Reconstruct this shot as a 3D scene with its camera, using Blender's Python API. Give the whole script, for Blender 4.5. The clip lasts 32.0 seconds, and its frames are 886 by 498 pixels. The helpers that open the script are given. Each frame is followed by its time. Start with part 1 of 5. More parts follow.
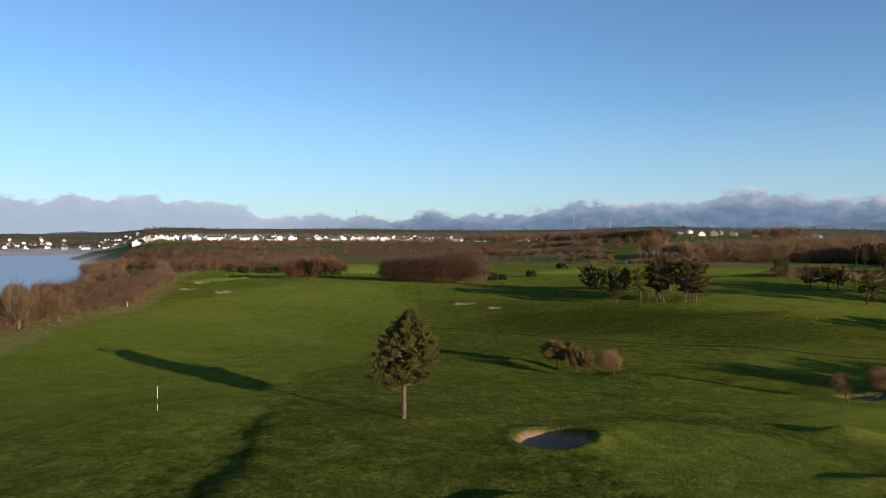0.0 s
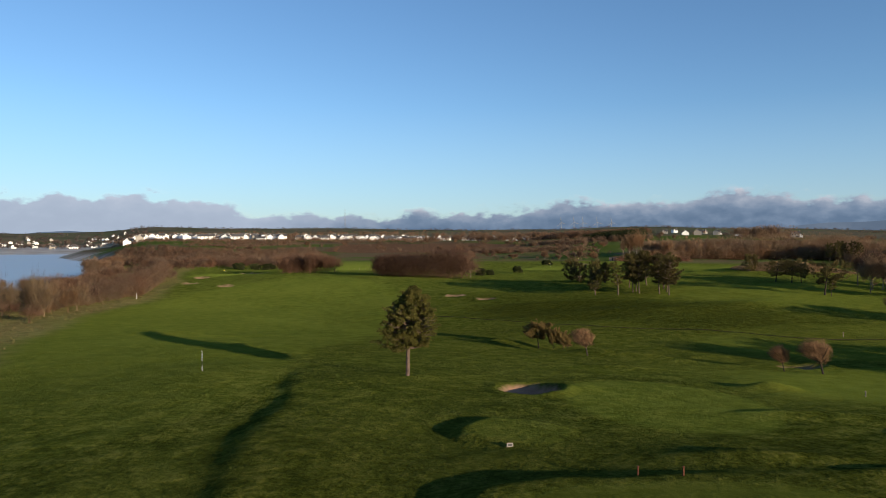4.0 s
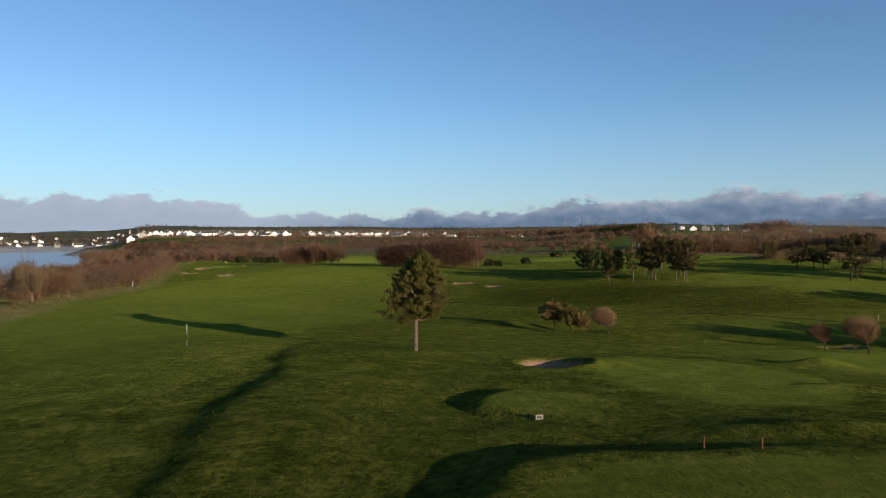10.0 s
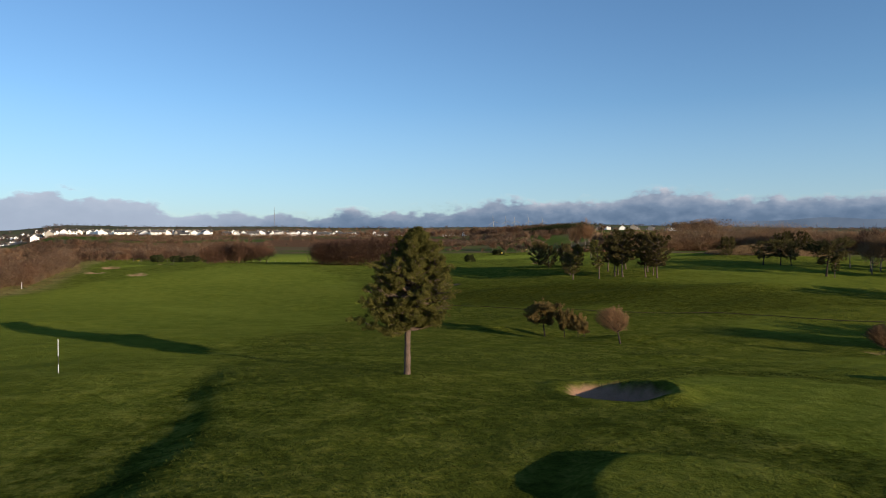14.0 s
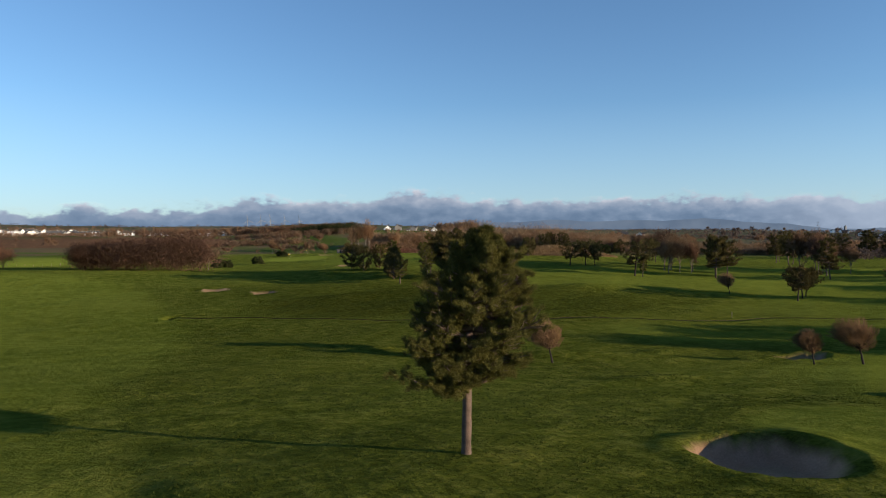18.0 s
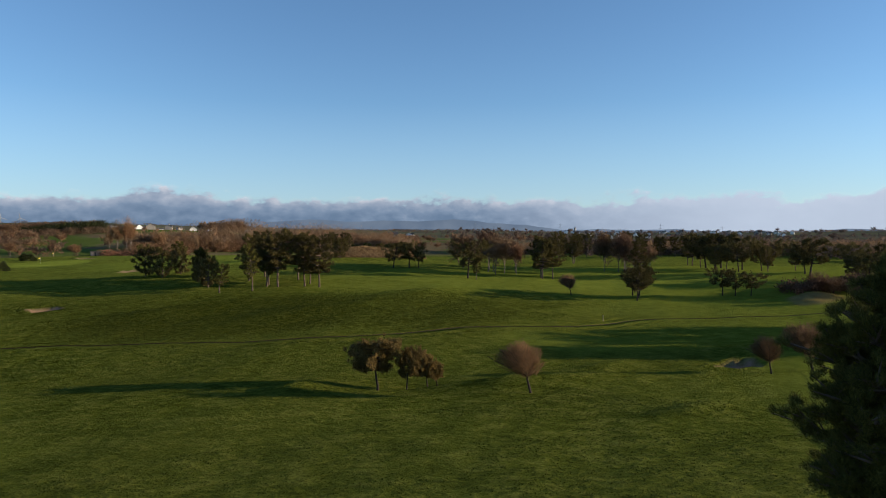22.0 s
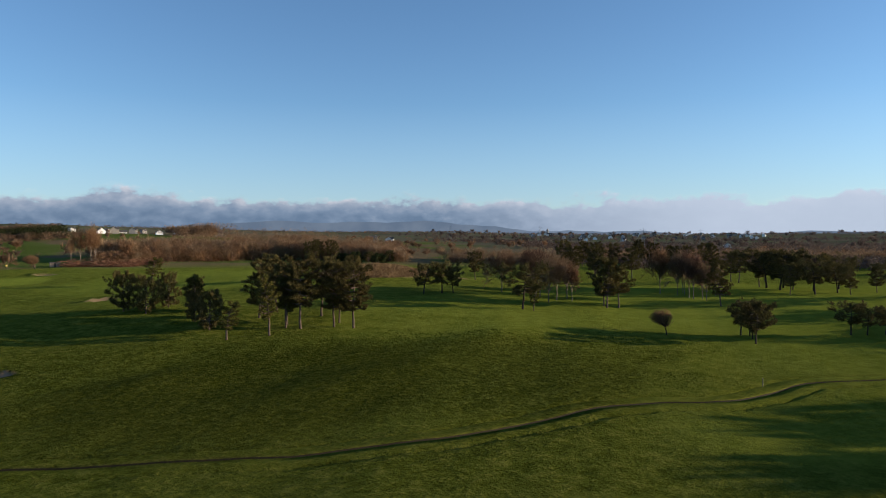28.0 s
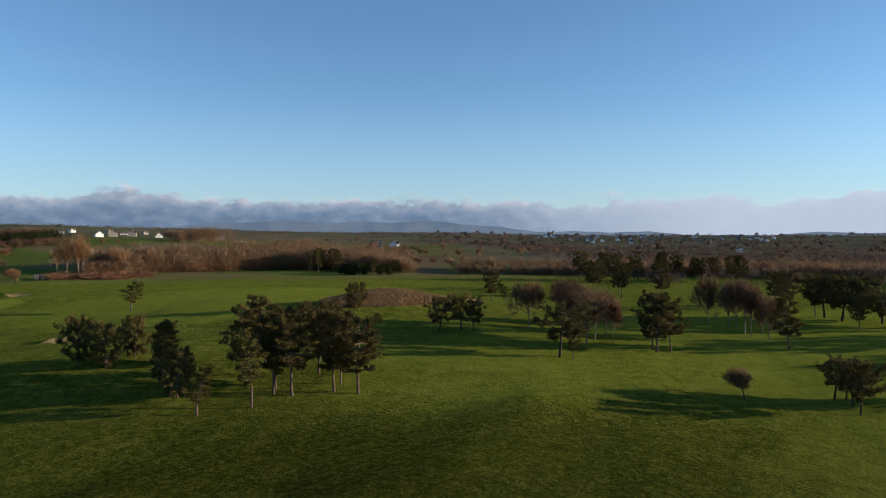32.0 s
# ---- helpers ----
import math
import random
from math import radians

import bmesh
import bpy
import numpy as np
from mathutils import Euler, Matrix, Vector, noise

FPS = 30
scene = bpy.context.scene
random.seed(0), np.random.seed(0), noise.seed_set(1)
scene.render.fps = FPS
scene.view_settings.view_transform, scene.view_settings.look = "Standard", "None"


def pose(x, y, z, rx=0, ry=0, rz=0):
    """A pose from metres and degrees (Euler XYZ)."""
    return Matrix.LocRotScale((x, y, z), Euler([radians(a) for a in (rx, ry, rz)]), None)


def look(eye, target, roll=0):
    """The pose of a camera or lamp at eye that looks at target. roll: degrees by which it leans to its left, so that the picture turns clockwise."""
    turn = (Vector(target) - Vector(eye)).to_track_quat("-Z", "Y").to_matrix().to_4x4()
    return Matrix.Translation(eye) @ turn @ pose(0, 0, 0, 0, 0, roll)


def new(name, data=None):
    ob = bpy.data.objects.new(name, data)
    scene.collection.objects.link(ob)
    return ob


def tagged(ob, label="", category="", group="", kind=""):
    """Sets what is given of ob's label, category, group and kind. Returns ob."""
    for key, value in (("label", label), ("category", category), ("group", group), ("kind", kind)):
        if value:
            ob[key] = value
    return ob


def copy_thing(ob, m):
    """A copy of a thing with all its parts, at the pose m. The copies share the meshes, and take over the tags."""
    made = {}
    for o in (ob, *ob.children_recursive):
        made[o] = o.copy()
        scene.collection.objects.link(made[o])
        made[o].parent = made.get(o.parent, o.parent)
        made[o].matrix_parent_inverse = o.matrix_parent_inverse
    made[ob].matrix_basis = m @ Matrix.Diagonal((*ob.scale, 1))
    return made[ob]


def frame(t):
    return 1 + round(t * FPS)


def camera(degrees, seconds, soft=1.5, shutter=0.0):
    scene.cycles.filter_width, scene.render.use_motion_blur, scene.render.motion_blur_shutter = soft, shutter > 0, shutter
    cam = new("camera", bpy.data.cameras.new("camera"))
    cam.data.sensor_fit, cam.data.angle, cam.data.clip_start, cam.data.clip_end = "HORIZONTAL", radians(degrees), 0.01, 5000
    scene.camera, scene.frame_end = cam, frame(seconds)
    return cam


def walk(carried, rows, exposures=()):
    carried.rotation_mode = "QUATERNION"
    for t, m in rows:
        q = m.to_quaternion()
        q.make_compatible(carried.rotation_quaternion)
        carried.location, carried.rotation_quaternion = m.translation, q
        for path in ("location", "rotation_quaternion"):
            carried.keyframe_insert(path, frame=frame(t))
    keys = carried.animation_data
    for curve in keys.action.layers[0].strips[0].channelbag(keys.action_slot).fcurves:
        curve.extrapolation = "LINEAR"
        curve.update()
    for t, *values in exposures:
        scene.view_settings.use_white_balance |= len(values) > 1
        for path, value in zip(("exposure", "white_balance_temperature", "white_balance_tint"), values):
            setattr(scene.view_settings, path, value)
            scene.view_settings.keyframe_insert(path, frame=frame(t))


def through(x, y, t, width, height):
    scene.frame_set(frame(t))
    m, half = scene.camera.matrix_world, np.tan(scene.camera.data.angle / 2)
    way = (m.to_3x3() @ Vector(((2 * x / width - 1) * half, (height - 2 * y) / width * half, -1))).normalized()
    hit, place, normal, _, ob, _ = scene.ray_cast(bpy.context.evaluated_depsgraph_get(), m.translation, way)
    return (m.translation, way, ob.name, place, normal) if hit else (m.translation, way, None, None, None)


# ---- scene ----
cam = camera(63.9, 32.0, soft=1.0)
PATH = [
    (0, (0.76, 9.45, 16.50), (0.680, 29.451, 16.265), 0.00),
    (1, (0.50, 4.90, 16.97), (0.565, 24.899, 16.714), 0.00),
    (2, (0.12, 1.32, 16.62), (0.329, 21.320, 16.379), 0.00),
    (3, (-0.09, -1.68, 15.99), (0.175, 18.320, 15.745), 0.00),
    (3.5, (-0.14, -2.74, 15.63), (0.131, 17.257, 15.392), 0.00),
    (5.5, (-0.22, -5.11, 14.14), (-0.011, 14.891, 13.896), 0.00),
    (6, (-0.35, -4.98, 13.68), (-0.146, 15.019, 13.437), 0.00),
    (6.5, (-0.25, -5.50, 13.54), (-0.064, 14.493, 13.296), 0.00),
    (7, (-0.23, -5.65, 13.32), (-0.058, 14.351, 13.066), 0.00),
    (7.5, (-0.24, -5.53, 13.04), (-0.094, 14.472, 12.778), 0.00),
    (8, (-0.24, -5.41, 12.75), (-0.097, 14.593, 12.481), -0.12),
    (8.5, (-0.35, -3.40, 12.48), (-0.221, 16.597, 12.199), -0.15),
    (9, (-0.47, -1.10, 12.21), (-0.343, 18.895, 11.934), -0.15),
    (10, (-0.68, 4.11, 11.54), (-0.560, 24.111, 11.275), -0.15),
    (11, (-0.89, 9.64, 10.85), (-0.758, 29.634, 10.577), -0.15),
    (11.5, (-1.10, 12.35, 10.54), (-0.980, 32.348, 10.283), -0.12),
    (12, (-1.51, 15.00, 10.22), (-1.395, 34.999, 9.954), -0.15),
    (12.5, (-2.27, 17.61, 9.94), (-2.135, 37.607, 9.665), -0.15),
    (13, (-3.21, 20.17, 9.79), (-2.845, 40.169, 9.515), -0.15),
    (13.5, (-4.33, 22.71, 9.75), (-2.984, 42.660, 9.490), -0.15),
    (14, (-5.59, 25.15, 9.74), (-3.402, 45.028, 9.492), -0.15),
    (14.5, (-6.96, 27.56, 9.75), (-3.963, 47.330, 9.476), -0.12),
    (16.5, (-12.68, 37.29, 9.87), (-6.395, 56.278, 9.612), -0.12),
    (17, (-14.05, 39.80, 9.89), (-6.928, 58.485, 9.633), -0.12),
    (18, (-16.68, 44.84, 10.02), (-7.940, 62.827, 9.753), -0.12),
    (19, (-18.99, 50.11, 10.10), (-8.682, 67.246, 9.806), -0.15),
    (20, (-20.96, 55.58, 10.12), (-9.143, 71.713, 9.837), -0.15),
    (21, (-22.13, 61.28, 10.34), (-8.962, 76.326, 10.057), 0.06),
    (21.5, (-22.32, 64.22, 10.36), (-8.538, 78.711, 10.069), -0.06),
    (22, (-22.24, 67.24, 10.37), (-7.998, 81.281, 10.084), -0.15),
    (22.5, (-21.99, 70.27, 10.43), (-7.409, 83.961, 10.138), -0.15),
    (23, (-21.63, 73.34, 10.48), (-6.742, 86.686, 10.190), -0.12),
    (23.5, (-21.18, 76.31, 10.52), (-6.267, 89.633, 10.223), -0.15),
    (24, (-20.63, 79.24, 10.72), (-5.708, 92.559, 10.421), -0.15),
    (25, (-19.08, 85.23, 11.58), (-4.184, 98.573, 11.302), -0.12),
    (26, (-16.97, 91.01, 12.32), (-2.067, 104.352, 12.063), -0.12),
    (28.5, (-9.52, 103.20, 15.24), (5.351, 116.564, 14.972), -0.12),
    (29, (-7.67, 105.44, 15.77), (7.197, 118.814, 15.507), -0.06),
    (30, (-3.67, 109.85, 17.35), (11.168, 123.250, 17.086), -0.12),
    (31, (0.10, 114.07, 18.92), (14.936, 127.484, 18.638), -0.06),
    (32, (3.59, 118.22, 20.39), (18.401, 131.663, 20.107), 0.00),
]
walk(cam, [(t, look(eye, target, roll)) for t, eye, target, roll in PATH], exposures=[(0.0, 0.72, 6300, 11), (9.0, 0.56, 6300, 11), (13.0, 0.60, 6300, 11), (19.0, 0.80, 6300, 11), (32.0, 0.78, 6300, 11)])

# ---- light ----
SUN_AZ, SUN_EL = 135.0, 8.7        # degrees clockwise from +y, and above the horizon
world = bpy.data.worlds.new("sky")
scene.world = world
world.use_nodes = True
wn = world.node_tree.nodes
sky = wn.new("ShaderNodeTexSky")
sky.sky_type = "NISHITA"
sky.sun_disc = False
sky.sun_elevation = radians(SUN_EL)
sky.sun_rotation = radians(SUN_AZ)
sky.air_density, sky.dust_density, sky.ozone_density = 0.85, 0.15, 3.0
wn["Background"].inputs["Strength"].default_value = 0.118
world.node_tree.links.new(sky.outputs[0], wn["Background"].inputs["Color"])
sun_data = bpy.data.lights.new("sun", "SUN")
sun_data.energy, sun_data.angle, sun_data.color = 5.0, radians(0.6), (1.0, 0.80, 0.56)
sun = new("sun", sun_data)
saz, sel = radians(SUN_AZ), radians(SUN_EL)
SUN_DIR = Vector((math.sin(saz) * math.cos(sel), math.cos(saz) * math.cos(sel), math.sin(sel)))
sun.matrix_world = look(SUN_DIR * 100, (0, 0, 0))


# ---- materials ----
def material(name, rough=0.9, metal=0.0):
    m = bpy.data.materials.new(name)
    m.use_nodes = True
    b = m.node_tree.nodes["Principled BSDF"]
    b.inputs["Roughness"].default_value = rough
    b.inputs["Metallic"].default_value = metal
    b.inputs["Specular IOR Level"].default_value = 0.2
    return m, m.node_tree, b


def noise_fac(tree, scale, detail=4.0, coord=None, rough=0.55):
    n = tree.nodes.new("ShaderNodeTexNoise")
    n.inputs["Scale"].default_value = scale
    n.inputs["Detail"].default_value = detail
    n.inputs["Roughness"].default_value = rough
    if coord is None:
        coord = tree.nodes.new("ShaderNodeTexCoord").outputs["Object"]
    tree.links.new(coord, n.inputs["Vector"])
    return n.outputs["Fac"]


def ramp(tree, fac, stops):
    r = tree.nodes.new("ShaderNodeValToRGB")
    el = r.color_ramp.elements
    el[0].position, el[0].color = stops[0][0], (*stops[0][1], 1)
    el[1].position, el[1].color = stops[-1][0], (*stops[-1][1], 1)
    for p, c in stops[1:-1]:
        e = el.new(p)
        e.color = (*c, 1)
    tree.links.new(fac, r.inputs["Fac"])
    return r.outputs["Color"]


def mixed(tree, fac, a, b, blend="MIX"):
    n = tree.nodes.new("ShaderNodeMix")
    n.data_type, n.blend_type = "RGBA", blend
    for sock, v in ((n.inputs[0], fac), (n.inputs[6], a), (n.inputs[7], b)):
        if isinstance(v, bpy.types.NodeSocket):
            tree.links.new(v, sock)
        elif isinstance(v, tuple):
            sock.default_value = (*v, 1)
        else:
            sock.default_value = v
    return n.outputs[2]


def calc(tree, op, a, b=0.0, clamp=False):
    n = tree.nodes.new("ShaderNodeMath")
    n.operation, n.use_clamp = op, clamp
    for sock, v in zip(n.inputs, (a, b)):
        if isinstance(v, bpy.types.NodeSocket):
            tree.links.new(v, sock)
        else:
            sock.default_value = v
    return n.outputs[0]


def bumped(tree, bsdf, height, strength, dist):
    n = tree.nodes.new("ShaderNodeBump")
    n.inputs["Distance"].default_value = dist
    if isinstance(strength, bpy.types.NodeSocket):
        tree.links.new(strength, n.inputs["Strength"])
    else:
        n.inputs["Strength"].default_value = strength
    tree.links.new(height, n.inputs["Height"])
    tree.links.new(n.outputs[0], bsdf.inputs["Normal"])


def simple(name, a, b, scale, rough=0.9, bump=0.0, dist=0.02, vary=0.0, metal=0.0):
    """Two tones by noise, a finer grain over them, and some change from object to object."""
    m, t, s = material(name, rough, metal)
    big = noise_fac(t, scale)
    fine = noise_fac(t, scale * 9, 3)
    fac = calc(t, "ADD", calc(t, "MULTIPLY", big, 0.65), calc(t, "MULTIPLY", fine, 0.35))
    col = ramp(t, fac, [(0.3, a), (0.7, b)])
    if vary:
        info = t.nodes.new("ShaderNodeObjectInfo")
        hsv = t.nodes.new("ShaderNodeHueSaturation")
        val = calc(t, "ADD", 1.0 - vary / 2, calc(t, "MULTIPLY", info.outputs["Random"], vary))
        t.links.new(val, hsv.inputs["Value"])
        t.links.new(col, hsv.inputs["Color"])
        col = hsv.outputs[0]
    t.links.new(col, s.inputs["Base Color"])
    if bump:
        bumped(t, s, fac, bump, dist)
    return m


def leafy(name, a, b, vary=0.3, through=0.25, patchy=0.0):
    """Foliage or twigs: tone by piece and by tree, a little light let through."""
    m, t, s = material(name, 0.8)
    s.inputs["Specular IOR Level"].default_value = 0.06
    geo = t.nodes.new("ShaderNodeNewGeometry")
    info = t.nodes.new("ShaderNodeObjectInfo")
    big = noise_fac(t, 0.8, 3)
    grain = 0.22 if patchy else 0.5
    fac = calc(t, "ADD", calc(t, "MULTIPLY", geo.outputs["Random Per Island"], grain), calc(t, "MULTIPLY", big, 1.0 - grain))
    col = ramp(t, fac, [(0.2, a), (0.8, b)])
    # whole crowns redder, greyer, lighter or darker than their neighbours
    place = t.nodes.new("ShaderNodeNewGeometry").outputs["Position"]
    col = mixed(t, calc(t, "MULTIPLY", ramp(t, noise_fac(t, 0.11, 2, place), [(0.42, (0, 0, 0)), (0.62, (1, 1, 1))]), patchy), col, (1.10, 0.86, 0.74), "MULTIPLY")
    col = mixed(t, calc(t, "MULTIPLY", ramp(t, noise_fac(t, 0.17, 2, place), [(0.44, (0, 0, 0)), (0.60, (1, 1, 1))]), patchy), col, (0.76, 0.74, 0.73), "MULTIPLY")
    hsv = t.nodes.new("ShaderNodeHueSaturation")
    t.links.new(calc(t, "ADD", 1.0 - vary / 2, calc(t, "MULTIPLY", info.outputs["Random"], vary)), hsv.inputs["Value"])
    t.links.new(col, hsv.inputs["Color"])
    t.links.new(hsv.outputs[0], s.inputs["Base Color"])
    if through:
        tr = t.nodes.new("ShaderNodeBsdfTranslucent")
        t.links.new(hsv.outputs[0], tr.inputs["Color"])
        mx = t.nodes.new("ShaderNodeMixShader")
        mx.inputs[0].default_value = through
        t.links.new(s.outputs[0], mx.inputs[1])
        t.links.new(tr.outputs[0], mx.inputs[2])
        t.links.new(mx.outputs[0], t.nodes["Material Output"].inputs["Surface"])
    return m


def attr(t, name):
    n = t.nodes.new("ShaderNodeAttribute")
    n.attribute_name = name
    return n.outputs["Fac"]


def ground_material():
    m, t, s = material("turf", 0.95)
    s.inputs["Specular IOR Level"].default_value = 0.0
    wide = noise_fac(t, 0.035, 4)
    mid = noise_fac(t, 0.45, 5)
    fine = noise_fac(t, 3.2, 5, rough=0.7)
    wisp = noise_fac(t, 11.0, 3, rough=0.7)
    tuss = noise_fac(t, 1.3, 3, rough=0.6)
    rough_col = ramp(t, calc(t, "ADD", calc(t, "MULTIPLY", mid, 0.35), calc(t, "ADD", calc(t, "MULTIPLY", tuss, 0.3), calc(t, "MULTIPLY", fine, 0.35))),
                     [(0.42, (0.0145, 0.019, 0.0022)), (0.5, (0.0582, 0.067, 0.0087)), (0.59, (0.1402, 0.136, 0.0261))])
    rough_col = mixed(t, calc(t, "MULTIPLY", ramp(t, wide, [(0.42, (0, 0, 0)), (0.68, (1, 1, 1))]), 0.5), rough_col, (0.088, 0.096, 0.016))
    mown_col = ramp(t, calc(t, "ADD", calc(t, "MULTIPLY", mid, 0.5), calc(t, "MULTIPLY", wide, 0.5)),
                    [(0.36, (0.0707, 0.082, 0.0087)), (0.64, (0.1257, 0.131, 0.0185))])
    # longer rough, darkened further: shade on the slope put into its colour
    rough_shade_col = ramp(t, calc(t, "ADD", calc(t, "MULTIPLY", tuss, 0.5), calc(t, "MULTIPLY", fine, 0.5)),
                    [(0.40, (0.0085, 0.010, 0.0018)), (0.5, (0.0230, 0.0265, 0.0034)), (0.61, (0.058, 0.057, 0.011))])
    rough_col = mixed(t, calc(t, "MULTIPLY", attr(t, "deep"), 0.92), rough_col, rough_shade_col)
    rough_col = mixed(t, calc(t, "MULTIPLY", attr(t, "track"), 0.6), rough_col, (0.022, 0.030, 0.004))
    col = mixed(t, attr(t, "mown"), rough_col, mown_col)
    green_col = ramp(t, calc(t, "ADD", calc(t, "MULTIPLY", mid, 0.6), calc(t, "MULTIPLY", wide, 0.4)), [(0.35, (0.0416, 0.047, 0.0054)), (0.65, (0.0686, 0.072, 0.0109))])
    col = mixed(t, calc(t, "MULTIPLY", attr(t, "green"), 0.55), col, green_col)
    dead_col = ramp(t, calc(t, "ADD", calc(t, "MULTIPLY", fine, 0.5), calc(t, "MULTIPLY", mid, 0.5)),
                    [(0.3, (0.09, 0.062, 0.026)), (0.5, (0.19, 0.13, 0.06)), (0.75, (0.33, 0.24, 0.12))])
    col = mixed(t, attr(t, "dead"), col, dead_col)
    far_col = ramp(t, noise_fac(t, 0.012, 4), [(0.38, (0.085, 0.115, 0.024)), (0.48, (0.105, 0.130, 0.034)), (0.55, (0.150, 0.115, 0.062))])
    # dull brown-green of the far country, partly haze painted into the ground
    far_dull_col = ramp(t, noise_fac(t, 0.006, 4), [(0.40, (0.095, 0.100, 0.058)), (0.52, (0.145, 0.125, 0.082)), (0.60, (0.115, 0.125, 0.062))])
    col = mixed(t, attr(t, "farm"), col, mixed(t, attr(t, "far_dull"), far_col, far_dull_col))
    earth = ramp(t, mid, [(0.3, (0.13, 0.070, 0.038)), (0.7, (0.205, 0.120, 0.066))])
    col = mixed(t, attr(t, "plough"), col, earth)
    sand_col = ramp(t, calc(t, "ADD", calc(t, "MULTIPLY", mid, 0.5), calc(t, "MULTIPLY", wisp, 0.5)),
                    [(0.3, (0.19, 0.105, 0.066)), (0.7, (0.36, 0.215, 0.145))])
    col = mixed(t, attr(t, "sand"), col, sand_col)
    beach = ramp(t, noise_fac(t, 0.02, 4), [(0.3, (0.32, 0.29, 0.25)), (0.7, (0.55, 0.52, 0.47))])
    col = mixed(t, attr(t, "beach"), col, beach)
    t.links.new(col, s.inputs["Base Color"])
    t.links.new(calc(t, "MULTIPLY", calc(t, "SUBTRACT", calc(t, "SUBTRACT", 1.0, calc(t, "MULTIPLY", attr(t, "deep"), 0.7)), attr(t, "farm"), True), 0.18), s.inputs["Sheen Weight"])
    s.inputs["Sheen Roughness"].default_value = 0.45
    s.inputs["Sheen Tint"].default_value = (0.26, 0.36, 0.06, 1)
    h = calc(t, "ADD", calc(t, "ADD", calc(t, "MULTIPLY", fine, 0.6), calc(t, "MULTIPLY", tuss, 0.9)), calc(t, "ADD", calc(t, "MULTIPLY", mid, 0.9), calc(t, "MULTIPLY", wisp, 0.2)))
    smooth = calc(t, "MAXIMUM", calc(t, "MAXIMUM", calc(t, "MULTIPLY", attr(t, "mown"), 0.6), calc(t, "MULTIPLY", attr(t, "green"), 0.8)), calc(t, "MULTIPLY", attr(t, "sand"), 0.8))
    bumped(t, s, h, calc(t, "SUBTRACT", 1.0, smooth), 0.46)
    return m


TURF = ground_material()
NEEDLES = leafy("pine_needles", (0.024, 0.027, 0.008), (0.150, 0.134, 0.032), 0.35, 0.10)
DARK_NEEDLES = leafy("dark_pine_needles", (0.030, 0.031, 0.010), (0.170, 0.132, 0.046), 0.5, 0.15)
RUSTY = leafy("windburnt_needles", (0.070, 0.054, 0.020), (0.29, 0.196, 0.066), 0.4, 0.15)
TWIGS = leafy("bare_twigs", (0.125, 0.086, 0.054), (0.31, 0.214, 0.132), 0.45, 0.32, 0.75)
RED_TWIGS = leafy("russet_twigs", (0.066, 0.040, 0.027), (0.165, 0.095, 0.060), 0.4, 0.0, 0.35)
GOLD_TWIGS = leafy("birch_twigs", (0.165, 0.115, 0.068), (0.36, 0.250, 0.148), 0.4, 0.32, 0.75)
PALE_TWIGS = leafy("pale_twigs", (0.15, 0.108, 0.062), (0.31, 0.222, 0.130), 0.4, 0.32, 0.75)
DRY_GRASS = leafy("dry_grass_blades", (0.085, 0.070, 0.024), (0.21, 0.165, 0.068), 0.2, 0.1)
SCRUB = leafy("dry_scrub", (0.115, 0.078, 0.050), (0.30, 0.200, 0.125), 0.4, 0.32, 0.75)
# twigs of distant woods, greyed to put aerial haze into their colour
HAZE_TWIGS = leafy("haze_grey_twigs", (0.085, 0.070, 0.062), (0.20, 0.160, 0.136), 0.4, 0.3, 0.6)
GORSE = leafy("evergreen_scrub", (0.018, 0.026, 0.010), (0.060, 0.066, 0.022), 0.4, 0.1)
BRASH = leafy("cut_brash", (0.11, 0.048, 0.028), (0.30, 0.16, 0.095), 0.2, 0.0)
STRAW = leafy("straw_grass", (0.11, 0.066, 0.033), (0.34, 0.23, 0.115), 0.2, 0.1)
BARK = simple("pine_bark", (0.050, 0.036, 0.028), (0.18, 0.125, 0.095), 2.2, 0.95, 0.9, 0.05, 0.2)
DARK_BARK = simple("dark_bark", (0.022, 0.017, 0.013), (0.065, 0.049, 0.036), 3.0, 0.95, 0.7, 0.03, 0.3)
GREY_BARK = simple("grey_bark", (0.09, 0.072, 0.055), (0.26, 0.21, 0.165), 3.0, 0.95, 0.7, 0.03, 0.3)
RENDER_WHITE = simple("white_render", (0.66, 0.65, 0.62), (0.82, 0.81, 0.78), 0.6, 0.9, 0.15, 0.01, 0.25)
STONE_WALL = simple("grey_stone", (0.22, 0.20, 0.17), (0.36, 0.33, 0.29), 0.9, 0.9, 0.4, 0.02, 0.3)
SLATE = simple("grey_slate", (0.055, 0.054, 0.055), (0.11, 0.105, 0.10), 1.3, 0.85, 0.3, 0.02, 0.4)
GLASS = simple("window_glass", (0.02, 0.025, 0.03), (0.05, 0.055, 0.06), 0.5, 0.1)
SOIL = simple("damp_soil", (0.012, 0.010, 0.005), (0.036, 0.028, 0.012), 1.6, 0.95, 0.6, 0.06)
WHITE_PAINT = simple("white_paint", (0.72, 0.72, 0.70), (0.85, 0.85, 0.83), 4.0, 0.5)
BLACK_PAINT = simple("black_paint", (0.02, 0.02, 0.02), (0.04, 0.04, 0.04), 4.0, 0.5)
YELLOW_CLOTH = simple("yellow_cloth", (0.55, 0.42, 0.05), (0.75, 0.58, 0.08), 4.0, 0.8)
RED_WOOD = simple("red_stained_wood", (0.07, 0.024, 0.012), (0.13, 0.045, 0.022), 6.0, 0.8, 0.4)
WOOD = simple("weathered_wood", (0.17, 0.13, 0.095), (0.33, 0.27, 0.21), 5.0, 0.9, 0.5)
